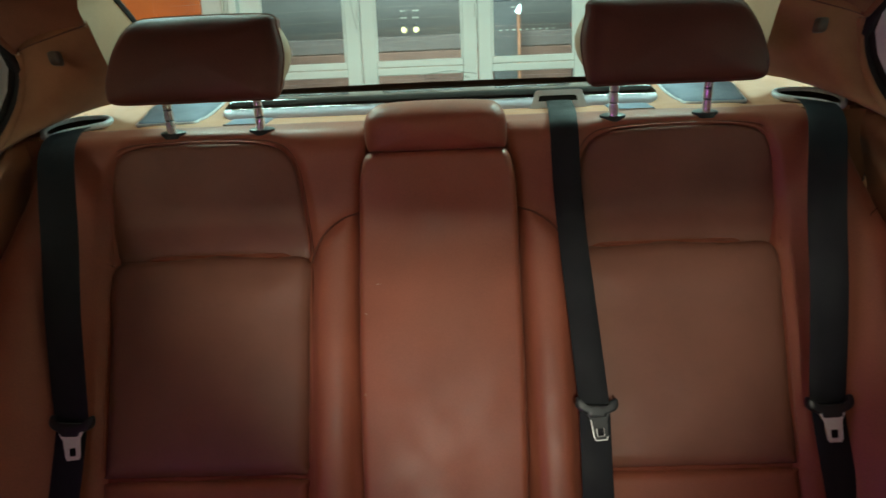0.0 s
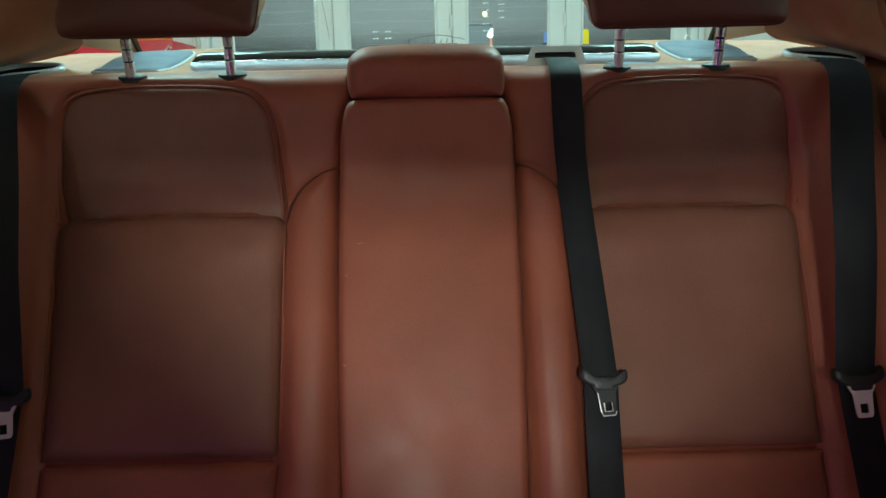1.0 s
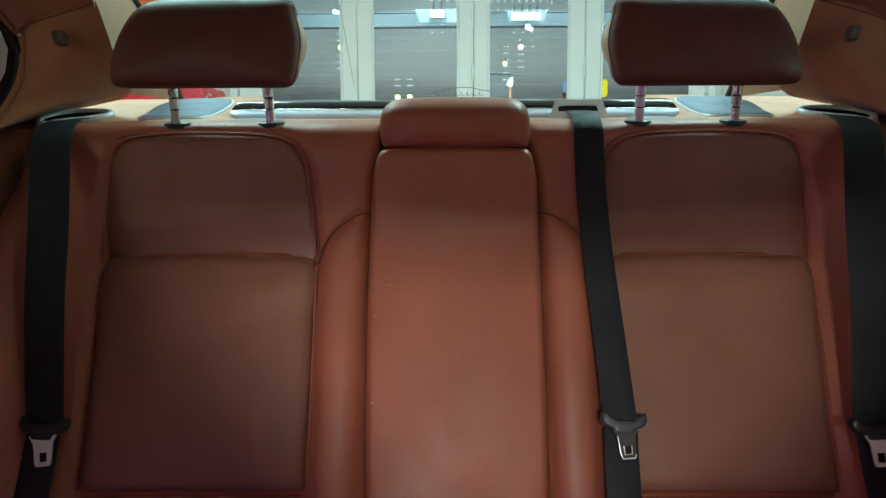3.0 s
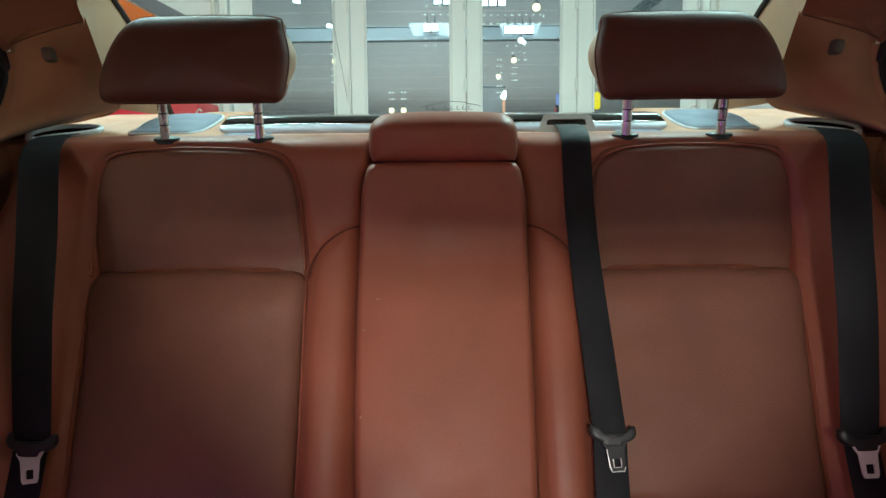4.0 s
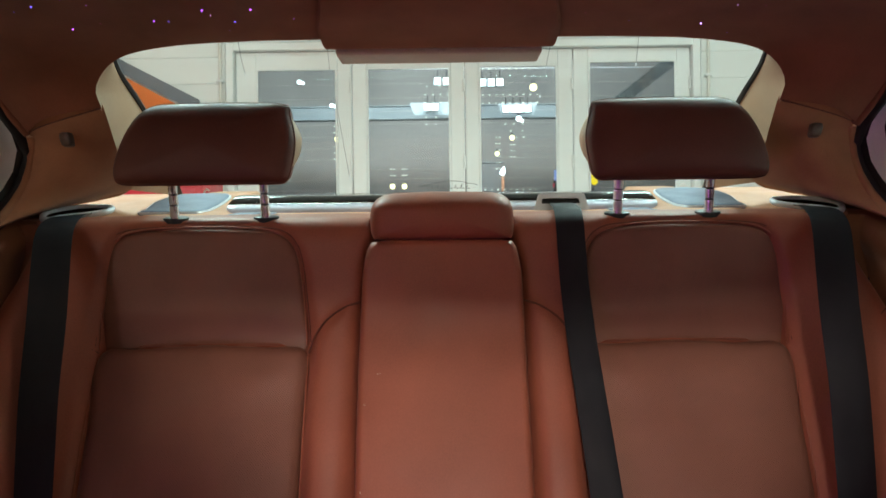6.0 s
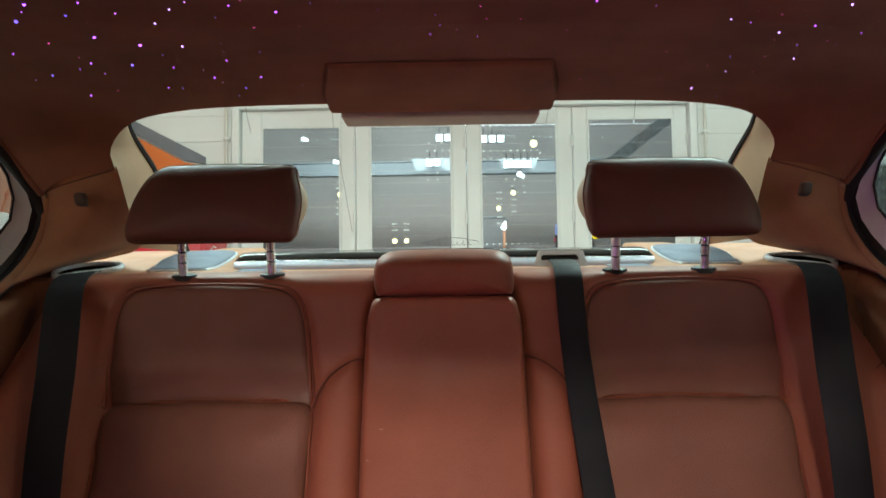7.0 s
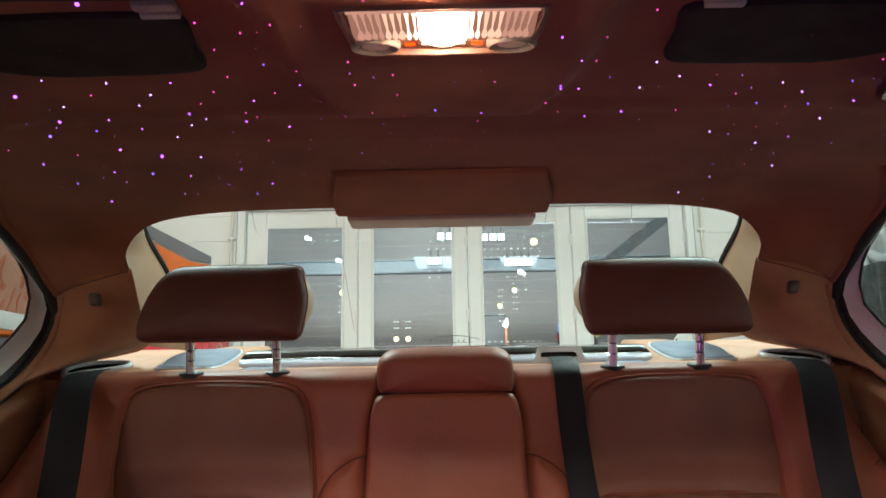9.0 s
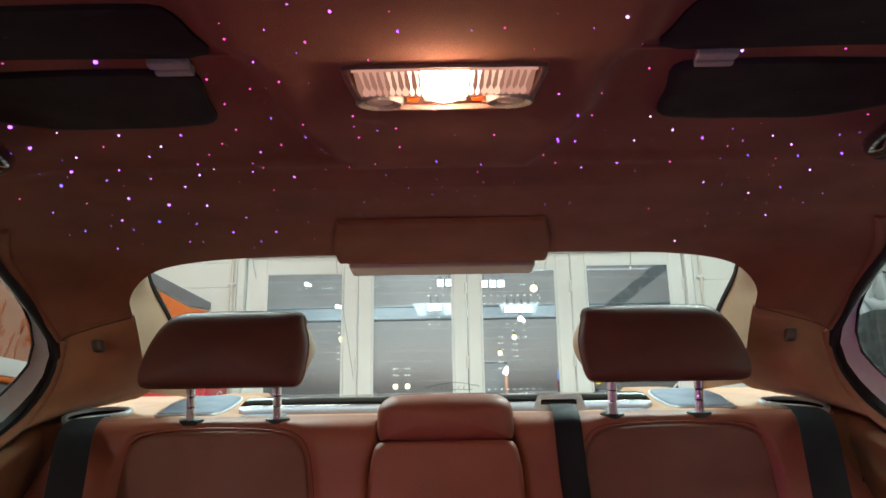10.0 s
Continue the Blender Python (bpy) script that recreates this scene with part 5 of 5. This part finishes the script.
def tongue(parent, c, across, down, metal, plastic, tilt=0.0, covered=False, size=1.0):
    """A black slotted handle with a steel tongue, at c on a belt."""
    ax = Vector(across).normalized()
    dn = (Vector(down) - ax * Vector(down).dot(ax)).normalized()
    fw = ax.cross(dn)
    if fw.y > 0:
        fw = -fw
    m = Matrix((ax, dn, fw)).transposed().to_4x4() @ Matrix.Scale(size, 4)
    m.translation = c
    bm = bmesh.new()
    # handle: low bar between two raised ends, tapering to a nose
    out = smooth_line([(-0.0365, -0.009), (-0.0345, -0.0135), (-0.0305, -0.0125), (-0.0275, -0.005), (-0.024, -0.002), (0, -0.0015), (0.024, -0.002), (0.0275, -0.005), (0.0305, -0.0125), (0.0345, -0.0135),
                       (0.0365, -0.009), (0.037, 0.0), (0.031, 0.008), (0.0185, 0.014), (0.015, 0.021), (0, 0.022), (-0.015, 0.021), (-0.0185, 0.014), (-0.031, 0.008), (-0.037, 0.0)], 80, True)
    rows = []
    for f, h in ((0.0, 0.0085), (0.5, 0.0085), (0.80, 0.008), (0.93, 0.0062), (1.0, 0.003), (1.0, -0.003), (0.95, -0.005), (0.0, -0.005)):
        rows.append([m @ Vector((p[0] * (0.35 + 0.65 * f) if f else 0, 0.007 + (p[1] - 0.007) * f, h)) for p in out])
    grid(bm, rows, close_v=True)
    bmesh.ops.remove_doubles(bm, verts=bm.verts, dist=0.0003)
    part("tongue_handle", bm, plastic, parent, "black plastic tongue handle")
    # steel plate with a window, flared shoulders
    rot = Matrix.Rotation(tilt, 4, "Z")
    bm = bmesh.new()
    o = [(-0.0205, 0.013), (-0.0140, 0.025), (-0.0120, 0.053), (-0.0095, 0.058), (0.0095, 0.058), (0.0120, 0.053), (0.0140, 0.025), (0.0205, 0.013)]
    i = [(-0.0055, 0.026), (-0.0055, 0.034), (-0.0055, 0.0415), (-0.0045, 0.0425), (0.0045, 0.0425), (0.0055, 0.0415), (0.0055, 0.034), (0.0055, 0.026)]
    i = [(x * 1.05, 0.045 + (y - 0.034) * 0.8) for x, y in i]
    lay = []
    for h in (0.0, 0.003):
        lay.append(([bm.verts.new(m @ rot @ Vector((*p, h + 0.004))) for p in o], [bm.verts.new(m @ rot @ Vector((*p, h + 0.004))) for p in i]))
    for k in range(8):
        j = (k + 1) % 8
        for oo, ii in lay:
            bm.faces.new((oo[k], oo[j], ii[j], ii[k]))
        bm.faces.new((lay[0][0][k], lay[0][0][j], lay[1][0][j], lay[1][0][k]))
        bm.faces.new((lay[0][1][k], lay[0][1][j], lay[1][1][j], lay[1][1][k]))
    part("latch_plate", bm, metal, parent, "steel latch plate", False)
    if covered:
        bm = bmesh.new()
        o2 = [(-0.0125, 0.020), (-0.0105, 0.034), (-0.0098, 0.0375), (0.0098, 0.0375), (0.0105, 0.034), (0.0125, 0.020)]
        prism(bm, o2, lambda x, y: m @ rot @ Vector((x, y, 0.0065)), lambda x, y: m @ rot @ Vector((x, y, 0.0085)))
        part("plate_cover", bm, BLACK, parent, "black plastic plate cover", False)
        edge = bmesh.new()
        for pts in ([(-0.0140, 0.023), (-0.0122, 0.050), (-0.0095, 0.0578), (0.0095, 0.0578), (0.0118, 0.052)], [(-0.006, 0.0385), (-0.006, 0.0515), (0.006, 0.0515), (0.006, 0.0385)]):
            tube(edge, [m @ rot @ Vector((x, y, 0.0075)) for x, y in pts], 0.0008, 6)
        part("plate_edge", edge, STEEL, parent, "bright steel edge")


def slot(parent, pts_outer, drop, r):
    bm = bmesh.new()
    tube(bm, smooth_line(pts_outer, 60, True), r, 8, closed=True)
    part("bezel", bm, SATIN, parent, "grey oval bezel")
    p = smooth_line(pts_outer, 60, True)
    c = p.mean(axis=0)
    bm = bmesh.new()
    grid(bm, [[tuple(c + (q - c) * f + np.array([0, 0.0, dz])) for q in p] for f, dz in ((0.90, 0.001), (0.78, -0.006), (0.4, -0.008), (0.02, -0.008))], close_v=True)
    part("slot", bm, GLOSS, parent, "black belt slot")


for side in (1, -1):
    belt = thing("seat_belt", "black webbing seat belt with tongue hanging unbuckled", "seat belt", "outer seat belts", (side * 0.58, 1.1, 0.5))
    path = [(0.608, 1.330, 1.052), (0.607, 1.285, 1.0480), (0.600, 1.240, 1.0425), (0.589, 1.195, 1.030), (0.573, 1.150, 1.006), (0.558, 1.112, 0.955), (0.550, 1.086, 0.89), (0.548, 1.062, 0.80), (0.546, 1.047, 0.72), (0.5415, 1.0285, 0.631)]
    acr = [(0.62, -0.78, -0.1), (0.72, -0.68, -0.14), (0.85, -0.45, -0.16), (0.95, -0.22, -0.12), (1, -0.1, 0), (1, 0, 0), (1, 0, 0), (1, 0, 0), (1, 0, 0), (1, 0, 0)]
    part("webbing", ribbon(mirror(path, side), mirror(acr, side), 0.0505), WEB, belt)
    low = [(0.5415, 1.0315, 0.641), (0.545, 1.014, 0.592), (0.549, 0.996, 0.545), (0.553, 0.974, 0.49), (0.556, 0.955, 0.44)]
    part("lap_webbing", ribbon(mirror(low, side), mirror([(1, 0, 0)] * 5, side), 0.046), WEB, belt)
    tongue(belt, Vector((0.541 if side > 0 else -0.537, 1.022, 0.639)), (side * 1, 0, 0.04), (0, -0.35, -1), STEEL, BLACK, tilt=0.0 if side > 0 else 0.15, size=0.88)
    gd = thing("belt_guide", "grey oval belt guide set in the shelf corner", "belt guide", "belt guides", (side * 0.60, 1.28, 1.05))
    slot(gd, mirror([(0.572, 1.332, 1.0620), (0.563, 1.318, 1.0575), (0.568, 1.304, 1.0530), (0.592, 1.290, 1.0480), (0.614, 1.268, 1.0440), (0.629, 1.238, 1.0375), (0.637, 1.240, 1.040), (0.648, 1.264, 1.0475), (0.646, 1.296, 1.0555),
                     (0.626, 1.322, 1.0615), (0.598, 1.332, 1.0630)], side), 0.01, 0.0052)

belt = thing("middle_seat_belt", "black webbing middle seat belt hanging over the backrest", "seat belt", at=(0.21, 1.1, 0.5))
mid = [(0.2085, 1.3545, 1.0598), (0.2080, 1.343, 1.0602), (0.205, 1.305, 1.0560), (0.201, 1.250, 1.0485), (0.198, 1.219, 1.0400)]
mid += [seat(x, s_of(z), d) for x, z, d in ((0.1975, 1.018, 0.012), (0.1985, 0.975, 0.019), (0.2005, 0.92, 0.026), (0.2045, 0.84, 0.034), (0.2085, 0.77, 0.036), (0.2125, 0.70, 0.038), (0.2175, 0.612, 0.040))]
part("webbing", ribbon(mid, [(1, 0, 0)] * 12, 0.0435, n=90), WEB, belt)
low = [seat(0.218, s_of(0.620), 0.036), seat(0.217, s_of(0.595), 0.034), seat(0.216, s_of(0.555), 0.034), seat(0.2145, s_of(0.50), 0.034), seat(0.213, s_of(0.44), 0.036)]
part("lap_webbing", ribbon(low, [(1, 0, 0)] * 5, 0.044), WEB, belt)
tongue(belt, Vector(seat(0.219, s_of(0.622), 0.046)), (1, 0, -0.06), (0, -0.45, -1), BLACK, LIT_HANDLE, tilt=-0.12, covered=True, size=0.82)
gd = thing("belt_guide", "silver rectangular belt guide on the roller blind", "belt guide", "belt guides", (0.208, 1.39, 1.07))
# a sloping bezel with a window for the belt
o = [(0.158, 0.0), (0.170, 1.0), (0.176, 1.06), (0.244, 1.06), (0.250, 1.0), (0.256, 0.0)]
q = [(0.174, 0.40), (0.175, 0.66), (0.178, 0.74), (0.237, 0.74), (0.240, 0.66), (0.241, 0.40)]
bm = bmesh.new()
on = lambda x, t, lift: (x, 1.3465 + 0.016 * t - lift, 1.0480 + 0.0285 * t + lift * 0.2)
lay = [([bm.verts.new(on(x, t, h)) for x, t in o], [bm.verts.new(on(x, t, h)) for x, t in q]) for h in (0.0, 0.005)]
for k in range(6):
    m2 = (k + 1) % 6
    for a, b in lay:
        bm.faces.new((a[k], a[m2], b[m2], b[k]))
    bm.faces.new((lay[0][0][k], lay[0][0][m2], lay[1][0][m2], lay[1][0][k]))
    bm.faces.new((lay[0][1][k], lay[0][1][m2], lay[1][1][m2], lay[1][1][k]))
bmesh.ops.bevel(bm, geom=[e for e in bm.edges if e.is_manifold and e.calc_face_angle() > 0.8], offset=0.0012, segments=2, affect="EDGES")
part("bezel", bm, SATIN, gd, "silver bezel")
part("slot", prism(bmesh.new(), [(0.170, 0.36), (0.170, 0.78), (0.245, 0.78), (0.245, 0.36)], lambda x, t: on(x, t, 0.0008), lambda x, t: on(x, t, 0.0018)), RUBBER, gd, "black belt slot", False)

# ---- ceiling lamp, vanity mirrors, handles ------------------------------
CX = 0.008
RING_GREY = mat("ring_grey_plastic", (0.15, 0.14, 0.135), 0.40)
CLIP = mat("satin_clip_metal", (0.46, 0.46, 0.47), 0.3, metal=0.3)
RING_PALE = mat("pale_lens_plastic", (0.50, 0.46, 0.43), 0.30)
lamp = thing("dome_lamp", "lit ribbed dome lamp with two reading lights on the headliner", "ceiling lamp", at=(CX, 0.536, 1.27))
bm = bmesh.new()
out = smooth_line([(-0.074, 0.500), (-0.04, 0.4995), (0, 0.499), (0.04, 0.4995), (0.074, 0.500), (0.079, 0.505), (0.077, 0.53), (0.072, 0.560), (0.067, 0.570), (0.05, 0.572), (0, 0.573), (-0.05, 0.572), (-0.067, 0.570), (-0.072, 0.560), (-0.077, 0.53), (-0.079, 0.505)], 80, True)
c = out.mean(axis=0)
rows = []
for f, z in ((1.03, 1.283), (1.03, 1.2745), (1.005, 1.2728), (0.96, 1.2732), (0.94, 1.2765)):
    rows.append([(CX + c[0] + (p[0] - c[0]) * f, c[1] + (p[1] - c[1]) * f, z) for p in out])
grid(bm, rows, close_v=True)
part("surround", bm, mat("lamp_surround_brown", (0.17, 0.09, 0.07), 0.35), lamp, "dark brown plastic surround")
bm = bmesh.new()
bmesh.ops.create_uvsphere(bm, u_segments=24, v_segments=14, radius=1.0, matrix=Matrix.Translation((CX, 0.525, 1.2720)) @ Matrix.Diagonal((0.019, 0.0190, 0.0125, 1)))
part("bulb", bm, DOME_GLOW, lamp, "glowing warm bulb")
part("reflector", boxed((CX - 0.072, 0.504, 1.2748), (CX + 0.072, 0.549, 1.2756)), REFLECTOR_GLOW, lamp, "lamp reflector glowing in place of the bulb's light on it", False)
rib_rng = random.Random(8)
part("lens_rim", tube(bmesh.new(), [(CX - 0.073, 0.5030, 1.2735), (CX, 0.5022, 1.2733), (CX + 0.073, 0.5030, 1.2735)], 0.0014, 8), LENS_EDGE, lamp, "glowing upper lens rim")
for k in range(25):
    x = CX + (k - 12) * 0.0056
    a = abs(k - 12)
    rib = LENS_HOT if a < 4 else LENS_BRIGHT if a in (4, 5) else LENS_WARM if a < 9 else LENS_EDGE
    r1, r2 = rib_rng.uniform(0.7, 1.3), rib_rng.uniform(0.8, 1.7)
    part("lens_rib", tube(bmesh.new(), [(x, 0.505, 1.2742), (x - (x - CX) * 0.010, 0.5065, 1.2738), (x - (x - CX) * 0.015, 0.513, 1.2736), (x - (x - CX) * 0.03, 0.531, 1.2736), (x - (x - CX) * 0.035, 0.5405, 1.2736), (x - (x - CX) * 0.04, 0.546, 1.2740)],
                                [0.0009, 0.0018, 0.0014 * r1, 0.0008 * r1, 0.0021 * r2, 0.0010] if a > 3 else [0.0024, 0.0028, 0.0028, 0.0028, 0.0028, 0.0024], 8), rib, lamp)
for s2 in (-1, 1):
    cx, cy = CX + s2 * 0.0555, 0.5585
    bm = bmesh.new()
    rows = [[(cx + r * math.cos(a), cy + 0.55 * r * math.sin(a), z) for a in np.linspace(0, 2 * math.pi, 25)[:-1]] for r, z in ((0.0205, 1.2775), (0.0205, 1.2728), (0.0185, 1.2712), (0.0160, 1.2722), (0.0130, 1.2738))]
    grid(bm, rows, close_v=True)
    part("reading_light_ring", bm, RING_GREY, lamp, "grey reading light ring")
    bm = bmesh.new()
    rows = [[(cx + r * math.cos(a), cy + 0.55 * r * math.sin(a), z) for a in np.linspace(0, 2 * math.pi, 25)[:-1]] for r, z in ((0.0115, 1.2738), (0.008, 1.2730), (0.0, 1.2726))]
    grid(bm, rows, close_v=True)
    part("reading_light_lens", bm, RING_PALE, lamp, "pale reading light lens")
    part("pilot_light", boxed((CX + s2 * 0.027 - 0.0045, 0.5515, 1.2722), (CX + s2 * 0.027 + 0.0045, 0.5555, 1.2740), 0.0008, 1), AMBER_GLOW, lamp, "glowing amber pilot light")
    part("switch", boxed((CX + s2 * 0.010 - 0.008, 0.5515, 1.2722), (CX + s2 * 0.010 + 0.008, 0.5555, 1.2740), 0.0008, 1), RING_PALE, lamp)

for side in (1, -1):
    vm = thing("vanity_mirror", "black cloth flip-down vanity mirror with chrome clip", "vanity mirror", "roof vanity mirrors", (side * 0.29, 0.54, 1.29))
    zz = lambda x, y: roof_front(x, y)
    out = smooth_line([(0.198, 0.535), (0.204, 0.58), (0.211, 0.632), (0.24, 0.643), (0.30, 0.645), (0.37, 0.638), (0.43, 0.598), (0.45, 0.545), (0.44, 0.528), (0.33, 0.524), (0.225, 0.526)], 70, True)
    c = out.mean(axis=0)
    bm = bmesh.new()
    grid(bm, [[(side * (c[0] + (p[0] - c[0]) * f), c[1] + (p[1] - c[1]) * f, zz(c[0] + (p[0] - c[0]) * f, c[1] + (p[1] - c[1]) * f) - dz) for p in out] for f, dz in ((1, -0.004), (1, 0.003), (0.97, 0.0055), (0.9, 0.006), (0.5, 0.0065), (0.01, 0.007))], close_v=True)
    part("cover", bm, DARK_CLOTH, vm)
    out = smooth_line([(0.176, 0.500), (0.179, 0.470), (0.186, 0.442), (0.205, 0.433), (0.30, 0.432), (0.44, 0.435), (0.46, 0.47), (0.44, 0.495), (0.33, 0.499), (0.22, 0.503)], 70, True)
    c = out.mean(axis=0)
    bm = bmesh.new()
    grid(bm, [[(side * (c[0] + (p[0] - c[0]) * f), c[1] + (p[1] - c[1]) * f, zz(c[0] + (p[0] - c[0]) * f, c[1] + (p[1] - c[1]) * f) - dz) for p in out] for f, dz in ((1, -0.004), (1, 0.002), (0.96, 0.004), (0.5, 0.0035), (0.01, 0.003))], close_v=True)
    part("recess", bm, DARK_CLOTH, vm)
    zc = zz(0.222, 0.52)
    part("clip", boxed((CX * 0.8 + side * 0.217 - 0.0165, 0.5035, zc - 0.0085), (CX * 0.8 + side * 0.217 + 0.0165, 0.514, zc - 0.001), 0.0025, 2), CLIP, vm, "chrome clip")
    part("clip", boxed((CX * 0.8 + side * 0.217 - 0.0145, 0.516, zc - 0.009), (CX * 0.8 + side * 0.217 + 0.0165, 0.5235, zc - 0.001), 0.002, 2), CLIP, vm, "chrome clip")
    # Tan strip in place of the highlight on the console's edge.
    part("edge_highlight", tube(bmesh.new(), [(side * u, 0.503 + 0.02 * (0.2 - u), zz(u, 0.503) - 0.001) for u in np.linspace(0.145, 0.195, 8)], 0.0016, 6), SUEDE, vm, "thin tan strip for the highlight along the console edge")
    gh = thing("grab_handle", "black folded grab handle at the roof edge", "grab handle", "grab handles", (side * 0.45, 0.62, 1.28))
    pts = smooth_line([(side * 0.455, 0.675, 1.287), (side * 0.435, 0.665, 1.272), (side * 0.420, 0.61, 1.262), (side * 0.416, 0.53, 1.262), (side * 0.425, 0.47, 1.270), (side * 0.44, 0.44, 1.285)], 30)
    part("grip", tube(bmesh.new(), [tuple(p) for p in pts], 0.0135, 12), GLOSS, gh)
    part("base", boxed((side * 0.475 - 0.030, 0.615, 1.266), (side * 0.475 + 0.030, 0.70, 1.296), 0.010, 3), BLACK, gh)

# ---- fibre-optic stars --------------------------------------------------
rng = random.Random(11)
# the brighter ones by colour, x and y on the headliner
VIOLET_LARGE = [(-0.27, 0.511), (-0.413, 0.638), (-0.427, 0.697), (-0.422, 0.773), (-0.455, 0.815), (-0.399, 0.874), (-0.401, 0.981), (-0.36, 0.908)]
VIOLET = [(-0.397, 0.807), (-0.366, 0.771), (-0.344, 0.807), (-0.273, 0.762), (-0.262, 0.677), (-0.138, 0.49), (-0.16, 0.637), (-0.194, 0.732), (-0.219, 0.794), (-0.514, 0.909), (-0.512, 0.994), (-0.447, 0.965), (-0.354, 1), (-0.39, 1.077), (-0.501, 1.076), (-0.314, 1.046), (-0.283, 1.092), (-0.277, 0.979), (-0.25, 1.049), (-0.174, 0.814), (-0.135, 0.682), (-0.069, 0.424), (-0.025, 0.45), (-0.002, 0.732), (0.047, 0.744), (0.068, 0.786), (0.121, 0.673), (0.125, 0.696), (0.105, 0.557), (0.13, 0.607), (0.147, 0.717), (0.281, 0.711), (0.406, 0.763), (0.349, 0.761), (0.433, 0.87), (0.449, 0.751), (0.421, 0.701), (0.168, 0.799), (0.207, 0.786)]
PINK = [(-0.219, 0.415), (-0.343, 0.509), (-0.245, 0.499), (-0.353, 0.703), (-0.252, 0.737), (-0.228, 0.704), (-0.194, 0.6), (-0.202, 0.665), (-0.193, 0.547), (-0.162, 0.568), (-0.126, 0.524), (-0.15, 0.456), (-0.211, 0.763), (-0.203, 0.78), (-0.524, 0.849), (-0.458, 0.885), (-0.209, 0.858), (-0.125, 0.618), (-0.167, 0.712), (-0.093, 0.462), (-0.05, 0.49), (-0.076, 0.599), (-0.077, 0.655), (-0.039, 0.632), (-0.039, 0.685), (-0.069, 0.737), (-0.099, 0.75), (-0.124, 0.738), (0.051, 0.448), (0.056, 0.654), (0.078, 0.782), (0.117, 0.75), (0.135, 0.783), (0.046, 0.808), (0.162, 0.498), (0.179, 0.541), (0.148, 0.584), (0.151, 0.644), (0.317, 0.736), (0.268, 0.784), (0.326, 0.51), (0.292, 0.969), (0.419, 0.645), (0.21, 0.427)]
WHITE_LARGE = [(-0.323, 0.672), (-0.313, 0.919), (0.135, 0.437), (0.242, 0.686), (0.245, 0.512), (0.403, 0.896), (0.441, 0.808), (0.463, 0.987), (0.372, 1.115)]
WHITE = [(-0.294, 0.708), (-0.396, 0.732), (-0.318, 0.737), (-0.284, 0.801), (-0.314, 0.838), (-0.261, 0.782), (0.397, 1.046), (-0.379, 0.659), (0.209, 0.649), (0.21, 0.716), (0.384, 0.73), (0.353, 0.705), (0.33, 0.853)]
stars = []
for places, size, kind in ((VIOLET_LARGE, 1.9, 0), (VIOLET, 1.05, 0), (PINK, 0.95, 1), (WHITE_LARGE, 1.35, 3), (WHITE, 1.0, 3)):
    stars += [(x, y, size * rng.uniform(0.85, 1.15) * 0.001, kind if kind or rng.random() < 0.75 else 2) for x, y in places]
while len(stars) < 250:
    x, y = rng.uniform(-0.54, 0.54), rng.uniform(0.32, 1.15)
    if 0.44 < y < 0.65 and 0.16 < abs(x) < 0.46 or (abs(x) < 0.10 and 0.48 < y < 0.59) or (abs(x) < 0.19 and y > 1.05) or (abs(x) > 0.42 and y > 1.08):
        continue
    if min((x - q[0]) ** 2 + (y - q[1]) ** 2 for q in stars) < 0.018 ** 2:
        continue
    left = x < -0.15
    kind = rng.choices((0, 1, 2, 3), (5, 3, 3, 1) if left else (3, 5, 2, 0.6))[0]
    stars.append((x, y, rng.choice((0.38, 0.45, 0.5, 0.6)) * 0.001, kind))


def headliner_z(x, y):
    dg = bpy.context.evaluated_depsgraph_get()
    hit, p, n, *_ = headliner.evaluated_get(dg).ray_cast(Vector((x, y, 1.0)), Vector((0, 0, 1)))
    return p.z if hit else roof_front(x, y)


bpy.context.view_layer.update()
bm = bmesh.new()
for x, y, r, kind in stars:
    z = headliner_z(x, y)
    made = bmesh.ops.create_icosphere(bm, subdivisions=1, radius=r, matrix=Matrix.Translation((x, y, z - 0.3 * r)))["verts"]
    for f in {f for v in made for f in v.link_faces}:
        f.material_index = kind
tagged(part("star_lights", bm, [STAR_VIOLET, STAR_PINK, STAR_BLUE, STAR_WHITE], None), "tiny violet, pink and blue fibre-optic stars in the headliner", "star lights", "", "stuff")
